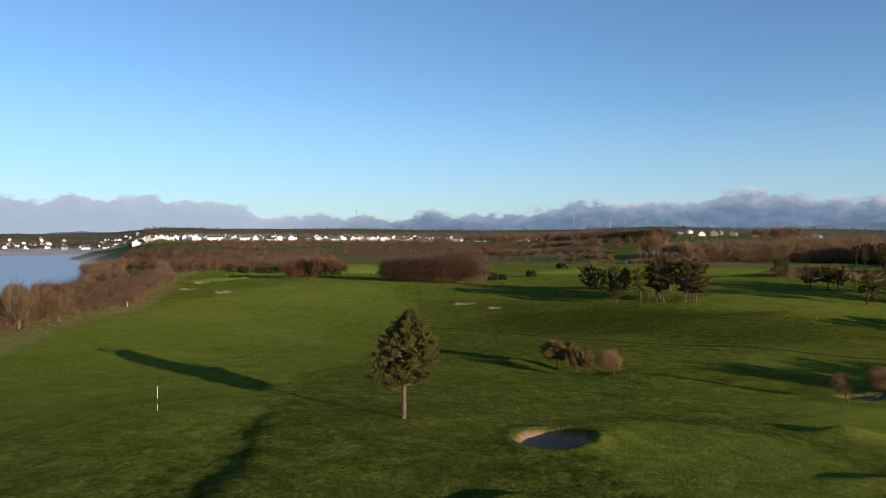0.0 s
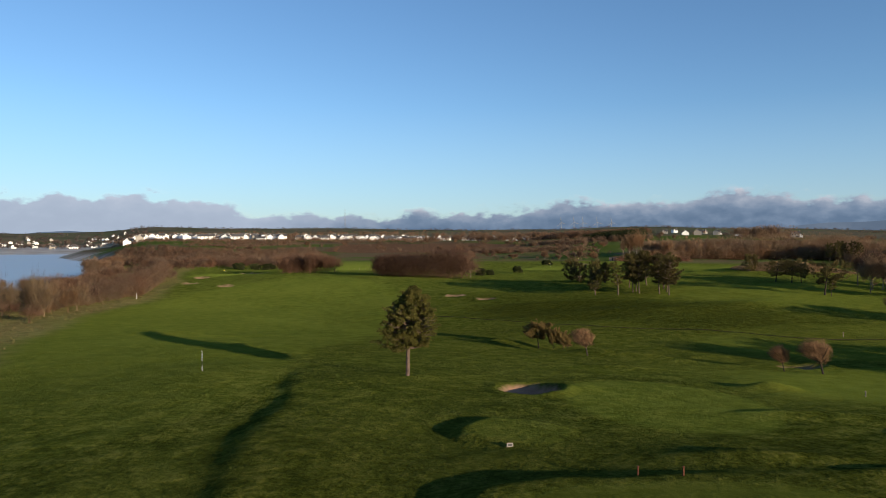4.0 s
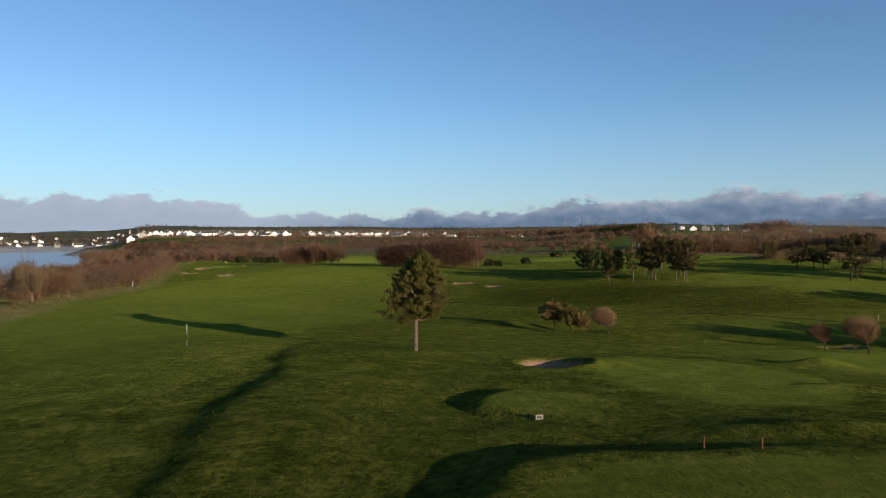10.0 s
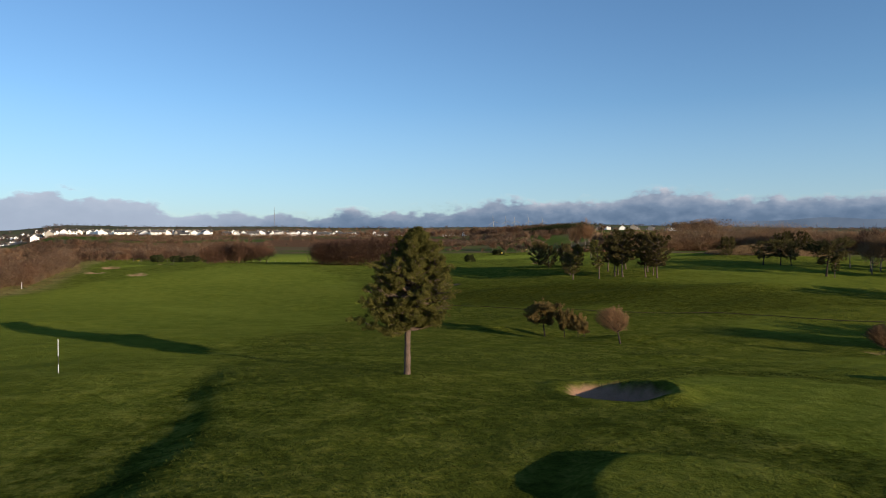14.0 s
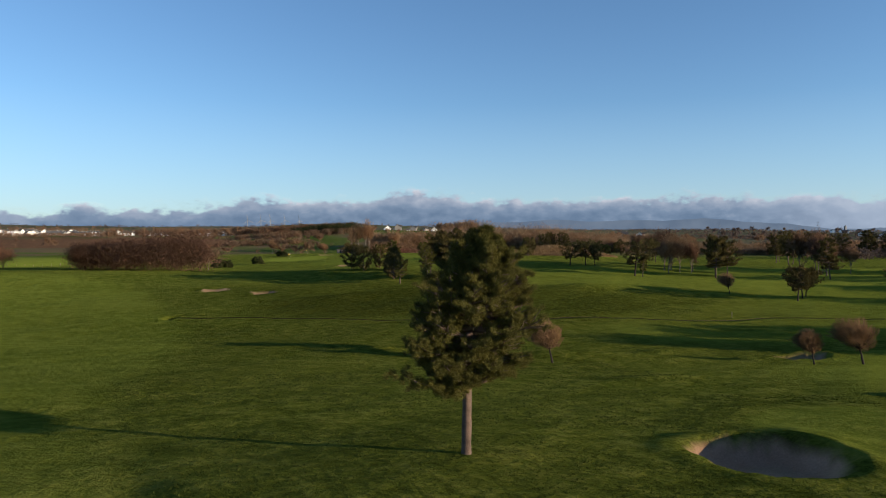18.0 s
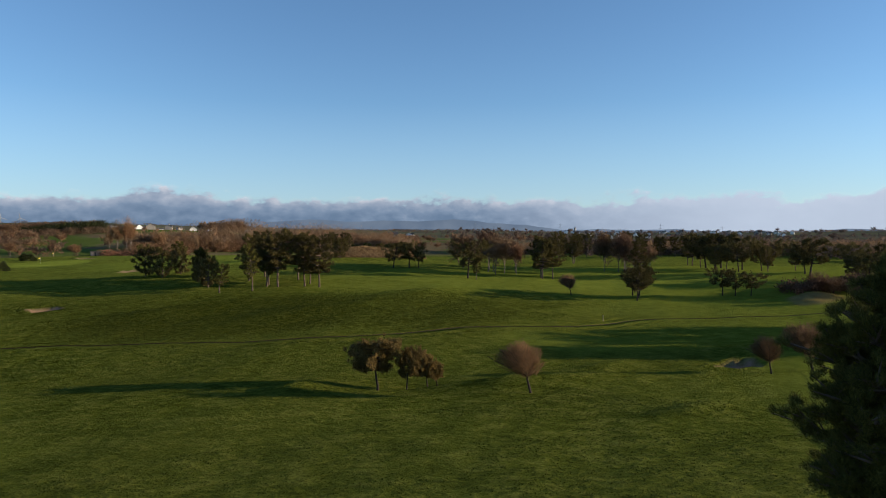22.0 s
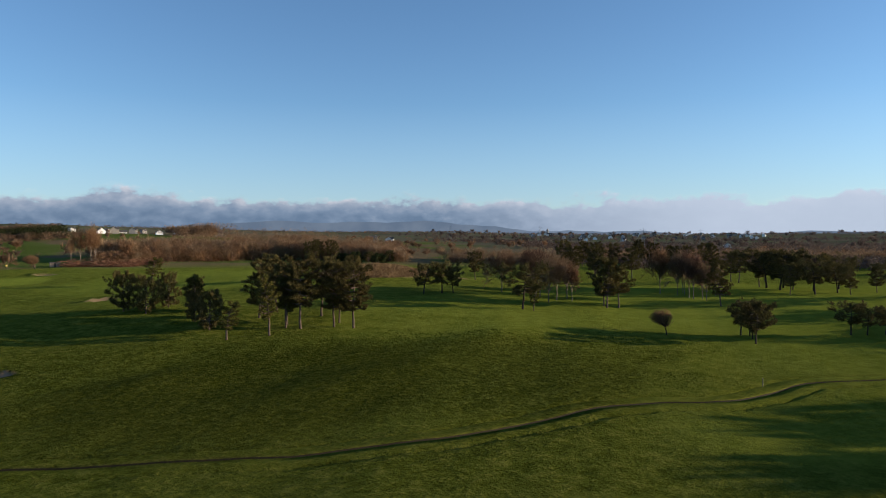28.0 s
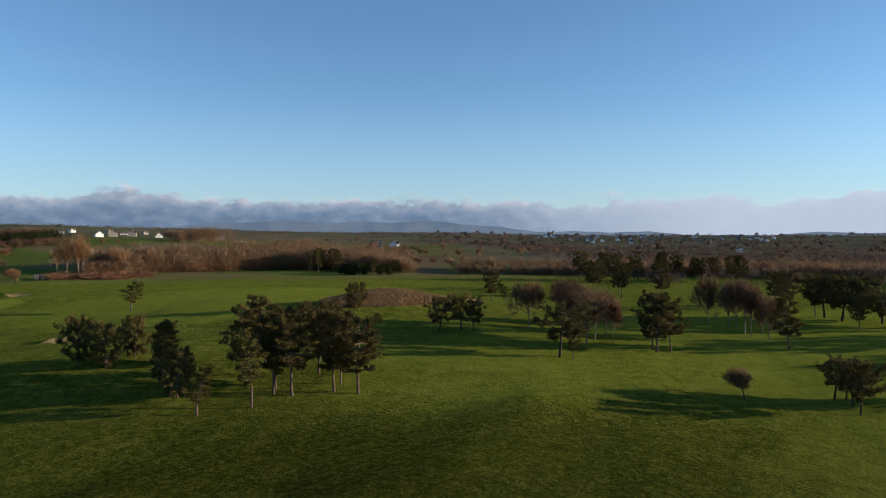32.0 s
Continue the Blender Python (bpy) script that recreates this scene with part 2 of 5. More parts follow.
STEEL = simple("galvanised_steel", (0.14, 0.145, 0.15), (0.22, 0.225, 0.23), 2.0, 0.7)
TURBINE = simple("turbine_paint", (0.18, 0.19, 0.20), (0.24, 0.25, 0.26), 0.2, 0.5)


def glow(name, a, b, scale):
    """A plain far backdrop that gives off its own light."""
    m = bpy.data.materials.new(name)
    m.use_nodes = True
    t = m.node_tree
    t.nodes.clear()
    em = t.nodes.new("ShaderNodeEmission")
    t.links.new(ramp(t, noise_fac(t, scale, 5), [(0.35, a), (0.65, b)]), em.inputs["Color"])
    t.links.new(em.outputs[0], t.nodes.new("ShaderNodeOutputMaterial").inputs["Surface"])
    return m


# the hills' blue is distance haze, painted as their own glow
HILL = glow("hazy_moor_glow", (0.072, 0.098, 0.138), (0.098, 0.124, 0.162), 0.006)


def water_material():
    m, t, s = material("sea_water", 0.3)
    s.inputs["Base Color"].default_value = (0.30, 0.29, 0.30, 1)
    s.inputs["Specular IOR Level"].default_value = 0.25
    bumped(t, s, noise_fac(t, 0.35, 4), 0.35, 0.3)
    return m


WATER = water_material()


def cloud_material():
    m = bpy.data.materials.new("cloud_bank")
    m.use_nodes = True
    t = m.node_tree
    t.nodes.clear()
    geo = t.nodes.new("ShaderNodeNewGeometry").outputs["Position"]
    sep = t.nodes.new("ShaderNodeSeparateXYZ")
    t.links.new(geo, sep.inputs[0])
    z = sep.outputs["Z"]
    mapping = t.nodes.new("ShaderNodeMapping")
    mapping.inputs["Scale"].default_value = (1, 1, 1.8)
    t.links.new(geo, mapping.inputs["Vector"])
    low = noise_fac(t, 0.0011, 2, mapping.outputs[0])
    puff = noise_fac(t, 0.0042, 7, mapping.outputs[0], 0.52)
    fine = noise_fac(t, 0.016, 5, mapping.outputs[0], 0.6)
    # the same billows a little further towards the sun: the difference tells lit sides from shaded ones
    shift = t.nodes.new("ShaderNodeMapping")
    shift.inputs["Scale"].default_value = (1, 1, 1.8)
    shift.inputs["Location"].default_value = (34.0, -34.0, 62.0)
    t.links.new(geo, shift.inputs["Vector"])
    relief = calc(t, "SUBTRACT", puff, noise_fac(t, 0.0042, 7, shift.outputs[0], 0.52))
    # height of the cloud's top, and how far this point lies under it
    across = calc(t, "DIVIDE", calc(t, "ABSOLUTE", calc(t, "ADD", sep.outputs["X"], 250.0)), 1500.0, True)
    east = calc(t, "DIVIDE", calc(t, "SUBTRACT", sep.outputs["X"], 3500.0), 900.0, True)
    top = calc(t, "ADD", calc(t, "ADD", 112.0, calc(t, "MULTIPLY", across, 112.0)), calc(t, "MULTIPLY", low, 130.0))
    under = calc(t, "SUBTRACT", calc(t, "ADD", top, calc(t, "MULTIPLY", calc(t, "SUBTRACT", puff, 0.5), 260.0)), z)
    under = calc(t, "ADD", under, calc(t, "MULTIPLY", calc(t, "SUBTRACT", fine, 0.5), 80.0))
    dens = calc(t, "DIVIDE", calc(t, "ADD", under, 12.0), 48.0, True)
    rim = calc(t, "SUBTRACT", 1.0, calc(t, "DIVIDE", under, 120.0), True)
    # pale sky haze painted in, thinning out up to 900 m
    veil = calc(t, "MULTIPLY", calc(t, "SUBTRACT", 1.0, calc(t, "DIVIDE", z, 900.0), True), 0.55)
    # lit rims and shaded bases are painted into the clouds' own glow
    shade = calc(t, "ADD", calc(t, "MULTIPLY", relief, 1.15), calc(t, "ADD", calc(t, "MULTIPLY", fine, 0.16), calc(t, "ADD", calc(t, "MULTIPLY", rim, 0.34), calc(t, "MULTIPLY", calc(t, "DIVIDE", z, 420.0), 0.38))))
    col = ramp(t, shade, [(0.12, (0.125, 0.185, 0.275)), (0.34, (0.185, 0.25, 0.345)), (0.56, (0.31, 0.36, 0.44)), (0.80, (0.58, 0.59, 0.63))])
    # bright haze painted over the clouds to the east and west
    west = calc(t, "DIVIDE", calc(t, "SUBTRACT", -300.0, sep.outputs["X"]), 900.0, True)
    col = mixed(t, calc(t, "MULTIPLY", calc(t, "MAXIMUM", calc(t, "MULTIPLY", east, 1.2), west), 0.70), col, (0.50, 0.565, 0.665))
    em = t.nodes.new("ShaderNodeEmission")
    em.inputs["Strength"].default_value = 0.66
    t.links.new(mixed(t, dens, (0.36, 0.50, 0.67), col), em.inputs["Color"])
    tr = t.nodes.new("ShaderNodeBsdfTransparent")
    mx = t.nodes.new("ShaderNodeMixShader")
    t.links.new(calc(t, "MAXIMUM", dens, veil), mx.inputs[0])
    t.links.new(tr.outputs[0], mx.inputs[1])
    t.links.new(em.outputs[0], mx.inputs[2])
    out = t.nodes.new("ShaderNodeOutputMaterial")
    t.links.new(mx.outputs[0], out.inputs["Surface"])
    return m


CLOUD = cloud_material()


# ---- the lie of the land ----
def ss(a, b, v):
    u = np.clip((np.asarray(v, float) - a) / (b - a), 0, 1)
    return u * u * (3 - 2 * u)


SWELLS = [(-100, 30, -2.52), (-100, 100, -0.08), (-100, 170, 1.07), (-100, 240, -0.68), (-100, 310, -0.39), (-100, 380, -0.16), (-30, 30, 1.18), (-30, 100, 3.02), (-30, 170, -5.62), (-30, 240, 1.59), (-30, 310, 2.56), (-30, 380, -2.62), (40, 30, 2.26), (40, 100, -4.05), (40, 170, 2.43), (40, 240, -0.19), (40, 310, -3.20), (40, 380, 2.71), (110, 30, 1.53), (110, 100, -2.47), (110, 170, -1.53), (110, 240, 4.45), (110, 310, 2.02), (110, 380, 1.56), (180, 30, -0.39), (180, 100, 1.25), (180, 170, 1.43), (180, 240, -2.43), (180, 310, 1.10), (180, 380, -0.11)]
DITCH = [(-5, 167.6), (4.1, 162.3), (13, 154.3), (22.4, 146.6), (33, 141.2), (45.3, 138.6), (53.5, 137.2), (59.2, 134.4), (65.2, 129.2), (71, 127.6), (82, 126), (92, 117.5), (102, 109), (113, 102), (140, 90)]
RIDGE = [(11.5, 120.5), (13.2, 117.6), (14.3, 115.5), (16.2, 113.2), (20.6, 110.7), (24.7, 107.2), (31.2, 104.5), (38.1, 101.3), (47, 98)]
# lines along which mowers and carts run over the rough
TRACKS = [[(-14, 82), (-11.8, 76), (-7.1, 66.5), (-3.9, 63.8), (0.5, 62.1), (4.3, 59.4), (9.7, 55.6)], [(-12.5, 82), (-10, 78.1), (-5.8, 69.1), (-1.9, 66.1), (2.4, 64.2), (7, 62)],
          [(-5, 24), (-4.7, 32.8), (-4.3, 37.8), (-3.4, 43.7), (-1.3, 51.2), (0.3, 59)], [(-7.5, 22), (-7.6, 34), (-7.2, 44), (-6, 54), (-4.4, 62)], [(-3, 22), (-2.2, 32), (-1.8, 40), (-0.6, 47), (3, 55)]]
# sand bunkers: centre, half sizes, depth, lip
BUNKERS = [(9.4, 66.4, 3.1, 3.6, 0.95, 0.4), (6.4, 204.6, 2.8, 1.5, 0.5, 0.35), (14.6, 194.6, 2.6, 1.3, 0.45, 0.35), (-86, 247, 2.4, 2.0, 0.5, 0.6),
           (-70, 236, 2.6, 2.0, 0.5, 0.5), (-93, 282, 2.6, 2.6, 0.5, 0.7), (-86, 322, 2.8, 2.8, 0.5, 0.7), (-82.5, 328, 2.8, 3, 0.5, 0.6), (-79, 340, 2.2, 3, 0.5, 0.5), (78.5, 364, 3.0, 4.2, 0.6, 0.6),
           (53, 256, 2.8, 1.8, 0.5, 0.5), (52.6, 97.4, 3.2, 1.9, 0.8, 0.5), (175, 259, 4, 4, 0.5, 0.4)]
# raised platforms: centre, half sizes, level of the top, edge width
PLATFORMS = [(5.9, 47.7, 4.2, 3.1, 1.58, 0.8, -30), (13.0, 26.0, 13.0, 10.6, 1.85, 2.0, 0)]
# smooth mounds: centre, radii, height
MOUNDS = [(-3, 71, 8, 8, 0.36), (-25, 72.4, 9, 9, 0.38), (0.5, 47, 9, 10, -0.55), (-2.5, 32, 8, 10, -0.75), (8, 39.6, 9, 2.5, -0.3), (66, 150, 20, 18, 0.4), (11.2, 117.2, 3.0, 1.5, 0.5), (19.5, 113.5, 7, 6, -0.6), (36.2, 72.3, 3.4, 2.2, 0.9), (30.5, 56, 6, 2.2, 0.5), (20, 40.5, 6.5, 1.6, 0.55), (28.0, 36.8, 7, 1.6, 0.5),
          (14.6, 68.0, 2.2, 3.4, 0.4), (128, 249, 23, 12, 3.8), (40, 47, 6, 2, 0.7), (-39.2, 189.2, 3, 1.4, 0.6), (42, 107, 5, 2.0, 0.45), (24, 89, 5, 1.8, 0.35),
          (-60, 270, 14, 8, 0.8), (-28, 100, 7, 3.0, 0.35), (-46, 118, 10, 3, 0.7), (46, 162, 16, 6, 0.7), (24, 178, 9, 5, 0.6), (76, 168, 18, 6, 0.8), (30, 217, 17, 14, -0.9), (48, 228, 12, 6, 0.5), (131, 114, 8, 3.6, 1.3)]


def to_line(x, y, line):
    best = np.full(np.shape(x), 1e9)
    for (ax, ay), (bx, by) in zip(line, line[1:]):
        dx, dy = bx - ax, by - ay
        u = np.clip(((x - ax) * dx + (y - ay) * dy) / (dx * dx + dy * dy), 0, 1)
        best = np.minimum(best, np.hypot(x - ax - u * dx, y - ay - u * dy))
    return best


def plot(x, y, cx, cy, rx, ry, p=2.0):
    """0 in the middle of an oval plot, 1 on its rim."""
    return (np.abs((x - cx) / rx) ** p + np.abs((y - cy) / ry) ** p) ** (1 / p)


def tee_plot(x, y):
    """0 in the middle of the small tee, 1 on its rim."""
    u, v = x - 5.9, y - 47.7
    return plot(0.866 * u - 0.5 * v, 0.5 * u + 0.866 * v, 0, 0, 4.2, 3.1, 4.0)


def wobble(x, y, s, seed):
    return np.sin(x / s + seed) * np.cos(y / s * 1.3 + 2 * seed) * 0.6 + np.sin((x + y) / s * 2.1 + seed * 3) * 0.25 + np.cos((x - 1.7 * y) / s * 3.7 + seed) * 0.15


def rough_edge(y):
    """How far west the mown course reaches, from south to north."""
    return np.interp(y, [30, 64, 112, 144, 171, 198, 260, 300, 420], [-36, -44, -66, -74, -80, -80, -93, -109, -142])


def bay(x, y):
    """1 out in the bay, 0 on land."""
    d, az = np.hypot(x, y), np.degrees(np.arctan2(x, y))
    az = az + 1.2 * np.sin(d / 140.0)
    return ss(-25.0, -26.6, az) * ss(250, 360, d) * ss(1700, 1150, d)


def land(x, y, ditch=True):
    x, y = np.asarray(x, float), np.asarray(y, float)
    z = sum(v * np.exp(-((x - a) ** 2 + (y - b) ** 2) / 75.0 ** 2) for a, b, v in SWELLS)
    d, az = np.hypot(x, y), np.degrees(np.arctan2(x, y))
    left = ss(45, 10, az)
    roll = wobble(x, y, 190.0, 1.3)
    shore = ss(-21.5, -25.5, az)
    z = z + left * (ss(400, 1000, d) * 16 * (1 - shore) + (ss(950, 3000, d) * (1 - shore) + shore * ss(1720, 3200, d)) * 40 +  ss(1300, 2600, d) * 15 * wobble(x, y, 420.0, 0.4))
    z = z + ss(450, 800, d) * 10 * ss(5, 21, az) * ss(58, 46, az) + (1 - left) * ss(1200, 2600, d) * 30
    z = z + ss(350, 900, d) * 2.2 * roll + ss(40, 160, d) * 0.36 * wobble(x, y, 17.0, 2.2) + 0.13 * wobble(x, y, 6.5, 0.7) + 0.045 * wobble(x, y, 2.4, 1.9)
    # the long bank between the rough and the low green
    xb = -11.2 - 0.055 * np.clip(y - 25, 0, 50) + 0.4 * np.sin(y / 4.0)
    z = z + (0.27 * ss(xb - 1.5, xb + 0.6, x) * ss(xb + 13, xb + 3, x) - 0.14 * ss(xb - 0.2, xb - 2, x) * ss(xb - 10, xb - 4, x)) * ss(82, 62, y)
    for cx, cy, rx, ry, h in MOUNDS:
        z = z + h * np.exp(-1.4 * plot(x, y, cx, cy, rx, ry) ** 2)
    for cx, cy, rx, ry, h, e, turn in PLATFORMS:
        ca, sa = math.cos(math.radians(turn)), math.sin(math.radians(turn))
        rim = plot(ca * (x - cx) + sa * (y - cy), -sa * (x - cx) + ca * (y - cy), 0, 0, rx, ry, 3.2) + 0.05 * wobble(x, y, 2.2, 0.3)
        k = e / min(rx, ry)
        f = ss(1 + k * 0.6, 1 - k * 0.4, rim)
        z = z * (1 - f) + (h + 0.02 * (y - cy)) * f
    for cx, cy, rx, ry, dep, lip in BUNKERS:
        rim = plot(x, y, cx, cy, rx, ry) + 0.10 * wobble(x, y, max(1.2, rx * 0.45), cx)
        z = z - dep * ss(1.06, 0.6, rim) + lip * np.exp(-((rim - 1.2) / 0.22) ** 2) * (0.35 + 0.65 * ss(-0.3, 0.6, (x - cx) / rx) if dep > 0.7 else ss(-0.2, 0.7, 0.85 * (y - cy) / ry - 0.35 * (x - cx) / rx))
    dl = to_line(x, y, DITCH)
    if ditch:
        z = z - 1.3 * ss(2.6, 1.2, dl)
    # a low scarp, steep on its far side
    line = np.array(RIDGE)
    beyond = y > np.interp(x, line[:, 0], line[:, 1])
    z = z + np.interp(x, [10, 16, 22, 26, 31, 40, 47], [0.16, 0.22, 0.5, 0.8, 0.75, 0.35, 0.1]) * np.exp(-(to_line(x, y, RIDGE) / np.where(beyond, 0.8, 3.4)) ** 2)
    z = z * (1 - bay(x, y)) - 12.0 * bay(x, y)
    return z


def spaced(parts):
    """Coordinates with the given steps: (from, to, step), ends growing outwards."""
    out = []
    for a, b, s in parts:
        out += list(np.arange(a, b - s * 0.5, s))
    return out


def grown(start, end, step, rate=1.09):
    out, v = [], start
    while v < end:
        out.append(v)
        step *= rate
        v += step
    return out + [end]


def mesh_object(name, verts, faces, mat, parent=None, smooth=False, mats=None):
    me = bpy.data.meshes.new(name)
    me.from_pydata(np.asarray(verts).tolist() if not isinstance(verts, list) else verts, [], faces.tolist() if isinstance(faces, np.ndarray) else faces)
    me.materials.append(mat)
    if smooth:
        me.shade_smooth()
    ob = new(name, me)
    if parent:
        ob.parent = parent
    return ob


def covers_of(x, y, z):
    """How far each kind of ground cover, and the painted shade of deep, lies over each spot."""
    d, az = np.hypot(x, y), np.degrees(np.arctan2(x, y))
    w = wobble(x, y, 4.0, 0.9)
    covers = {}
    sand = np.zeros_like(x)
    for cx, cy, rx, ry, *_ in BUNKERS:
        rim = plot(x, y, cx, cy, rx, ry) + 0.10 * wobble(x, y, max(1.2, rx * 0.45), cx)
        face = 0.0 if _[0] > 0.7 else 0.24 * ss(-0.2, 0.7, 0.85 * (y - cy) / ry - 0.35 * (x - cx) / rx)
        sand = np.maximum(sand, ss(1.0, 0.9, rim - face))
    covers["sand"] = sand
    green = 0.8 * ss(1.06, 0.92, plot(x, y, 21, 61, 9.5, 14) + 0.05 * w)
    green = np.maximum(green, ss(0.90, 0.78, plot(x, y, 13.0, 26.0, 13.0, 10.6, 3.0) + 0.02 * w))
    green = np.maximum(green, 0.6 * ss(0.98, 0.86, tee_plot(x, y) + 0.02 * w))
    green = np.maximum(green, 0.5 * ss(1.02, 0.95, plot(x, y, -32, 70, 16, 33) + 0.03 * w))
    green = np.maximum(green, ss(1.05, 0.95, plot(x, y, -95, 305, 12, 18)))
    covers["green"] = np.maximum(green, ss(1.05, 0.95, plot(x, y, 58, 345, 16, 14)))
    fair = ss(1.12, 0.86, plot(x, y, -42, 170, 38, 105) + 0.04 * w)
    fair = np.maximum(fair, ss(1.12, 0.86, plot(x, y, 112, 184, 56, 24) + 0.05 * w))
    fair = np.maximum(fair, ss(1.12, 0.86, plot(x, y, 88, 122, 42, 22) + 0.05 * w))
    fair = np.maximum(fair, ss(1.12, 0.86, plot(x, y, 120, 290, 70, 50) + 0.05 * w))
    fair = np.maximum(fair, ss(1.12, 0.86, plot(x, y, 170, 140, 60, 26) + 0.05 * w))
    green = covers["green"] = np.maximum(covers["green"], ss(1.05, 0.97, plot(x, y, -50, 440, 34, 44, 4)))
    fair = np.maximum(fair, 0.3 * ss(1.1, 0.7, plot(x, y, 12, 104, 36, 30) + 0.08 * w))
    # eastern turf lightened: glow of sunward grass put into the mown cover
    fair = np.maximum(fair, 1.2 * ss(1.15, 0.7, plot(x, y, 66, 76, 34, 24) + 0.08 * w))
    fair = np.maximum(fair, 1.4 * ss(1.2, 0.6, plot(x, y, 165, 140, 75, 70) + 0.08 * w))
    # deep: rough along the slope, dimmed in colour where the ground looks shaded
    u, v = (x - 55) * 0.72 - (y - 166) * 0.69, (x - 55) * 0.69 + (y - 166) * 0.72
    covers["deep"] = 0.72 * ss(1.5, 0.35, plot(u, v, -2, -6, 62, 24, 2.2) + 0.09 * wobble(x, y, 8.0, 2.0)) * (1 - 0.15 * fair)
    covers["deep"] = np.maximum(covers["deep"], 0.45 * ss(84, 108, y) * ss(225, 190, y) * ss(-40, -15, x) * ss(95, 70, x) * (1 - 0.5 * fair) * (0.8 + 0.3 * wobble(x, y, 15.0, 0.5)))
    # lens falloff painted in: turf lighter farther off, dimmed close by
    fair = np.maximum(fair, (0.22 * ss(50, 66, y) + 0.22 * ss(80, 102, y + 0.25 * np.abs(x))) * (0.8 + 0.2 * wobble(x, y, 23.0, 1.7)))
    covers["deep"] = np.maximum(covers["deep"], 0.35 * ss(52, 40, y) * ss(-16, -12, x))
    # more painted shade over the foot of the slope
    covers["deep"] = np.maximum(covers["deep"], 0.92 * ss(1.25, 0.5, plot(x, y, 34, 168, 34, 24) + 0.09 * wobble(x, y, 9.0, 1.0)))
    covers["mown"] = fair * 0.8 * (1 - 0.75 * covers["deep"])
    dead = 0.2 * ss(1.5, 0.5, to_line(x, y, DITCH) + 0.6 * w) * (0.35 + 0.65 * ss(-0.2, 0.6, wobble(x, y, 9.0, 4.0)))
    dead = np.maximum(dead, ss(1.05, 0.85, plot(x, y, 128, 248, 22, 11) + 0.12 * w))
    edge = rough_edge(y) + 2.5 * wobble(x, y, 14.0, 0.2)
    dead = np.maximum(dead, (0.78 + 0.2 * wobble(x, y, 11.0, 2.0)) * ss(edge + 3, edge - 3, x) * ss(520, 420, d) * ss(20, 60, y))
    dead = np.maximum(dead, 0.3 * ss(1.05, 0.85, plot(x, y, 130, 432, 28, 8) + 0.25 * w))
    covers["dead"] = np.clip(dead, 0, 1)
    track = np.zeros_like(x)
    near = (np.abs(x) < 40) & (y > 18) & (y < 100)
    for line in TRACKS:
        for off in (-0.8, 0.8):
            pair = [(a + off * 0.8, b + off * 0.6) for a, b in line]
            track[near] = np.maximum(track[near], ss(0.55, 0.1, to_line(x[near], y[near], pair)))
    covers["track"] = track * (0.6 + 0.4 * w)
    covers["farm"] = ss(430, 520, d)
    # ground dulled with distance in place of haze, sooner over the brown plain
    covers["far_dull"] = np.maximum(ss(980, 1300, d), ss(450, 620, d) * ss(41, 47, az))
    covers["plough"] = ss(1.04, 0.98, plot(x, y, -5, 700, 95, 95, 5)) + 0.7 * ss(1.04, 0.98, plot(x, y, -10, 850, 180, 30, 4))
    covers["plough"] = covers["plough"] + 0.8 * ss(1.1, 0.75, plot(x, y, 129, 113, 10, 4.5) + 0.2 * w)
    covers["beach"] = np.maximum(ss(-5.0, -7.0, z), ss(0.5, -3.0, z) * ss(-23.5, -24.5, az)) * ss(230, 300, d)
    return covers


def lay_covers(ob, covers):
    for key, v in covers.items():
        a = ob.data.attributes.new(key, "FLOAT", "POINT")
        a.data.foreach_set("value", np.clip(v, 0, 1).astype(np.float32))


def build_ground():
    xs = [-v for v in grown(110, 4800, 1.6, 1.065)][::-1] + spaced([(-108, -32, 1.2), (-32, 42, 0.5), (42, 182, 1.35)]) + grown(182, 4800, 1.5)
    ys = [-v for v in grown(0, 1500, 4.0, 1.25)][::-1][:-1] + spaced([(0, 22, 1.0), (22, 92, 0.5), (92, 172, 0.9), (172, 285, 1.3), (285, 480, 3.0)]) + grown(480, 4800, 4.0, 1.06)
    gx, gy = np.meshgrid(np.array(xs), np.array(ys))
    gz = land(gx, gy)
    nx, ny = len(xs), len(ys)
    idx = np.arange(nx * ny).reshape(ny, nx)
    faces = np.stack([idx[:-1, :-1], idx[:-1, 1:], idx[1:, 1:], idx[1:, :-1]], -1).reshape(-1, 4)
    ob = mesh_object("ground", np.stack([gx, gy, gz], -1).reshape(-1, 3), faces, TURF, smooth=True)
    x, y, z = gx.ravel(), gy.ravel(), gz.ravel()
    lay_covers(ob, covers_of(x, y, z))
    return tagged(ob, "rolling green golf course turf reaching to farmland", "ground", kind="structure")


def at(x, y):
    return float(land(x, y))


build_ground()

# the bay
bm = bmesh.new()
for p in ((-2600, 180, -8), (-90, 180, -8), (-420, 2600, -8), (-2600, 2600, -8)):
    bm.verts.new(p)
bm.faces.new(bm.verts)
me = bpy.data.meshes.new("water")
bm.to_mesh(me)
bm.free()
me.materials.append(WATER)
tagged(new("water", me), "calm grey-blue tidal bay water", "water", kind="structure")


def band(name, radius, a0, a1, z0, tops, mat, label, category):
    """A far strip round the place from azimuth a0 to a1, with the given outline of heights."""
    n = len(tops)
    verts, faces = [], []
    for i, h in enumerate(tops):
        a = radians(a0 + (a1 - a0) * i / (n - 1))
        for z in (z0, z0 + (h - z0) * 0.5, h):
            verts.append((radius * math.sin(a), radius * math.cos(a), z))
    for i in range(n - 1):
        for k in (0, 1):
            faces.append((3 * i + k, 3 * i + 3 + k, 3 * i + 4 + k, 3 * i + 1 + k))
    return tagged(mesh_object(name, verts, faces, mat), label, category, kind="structure")


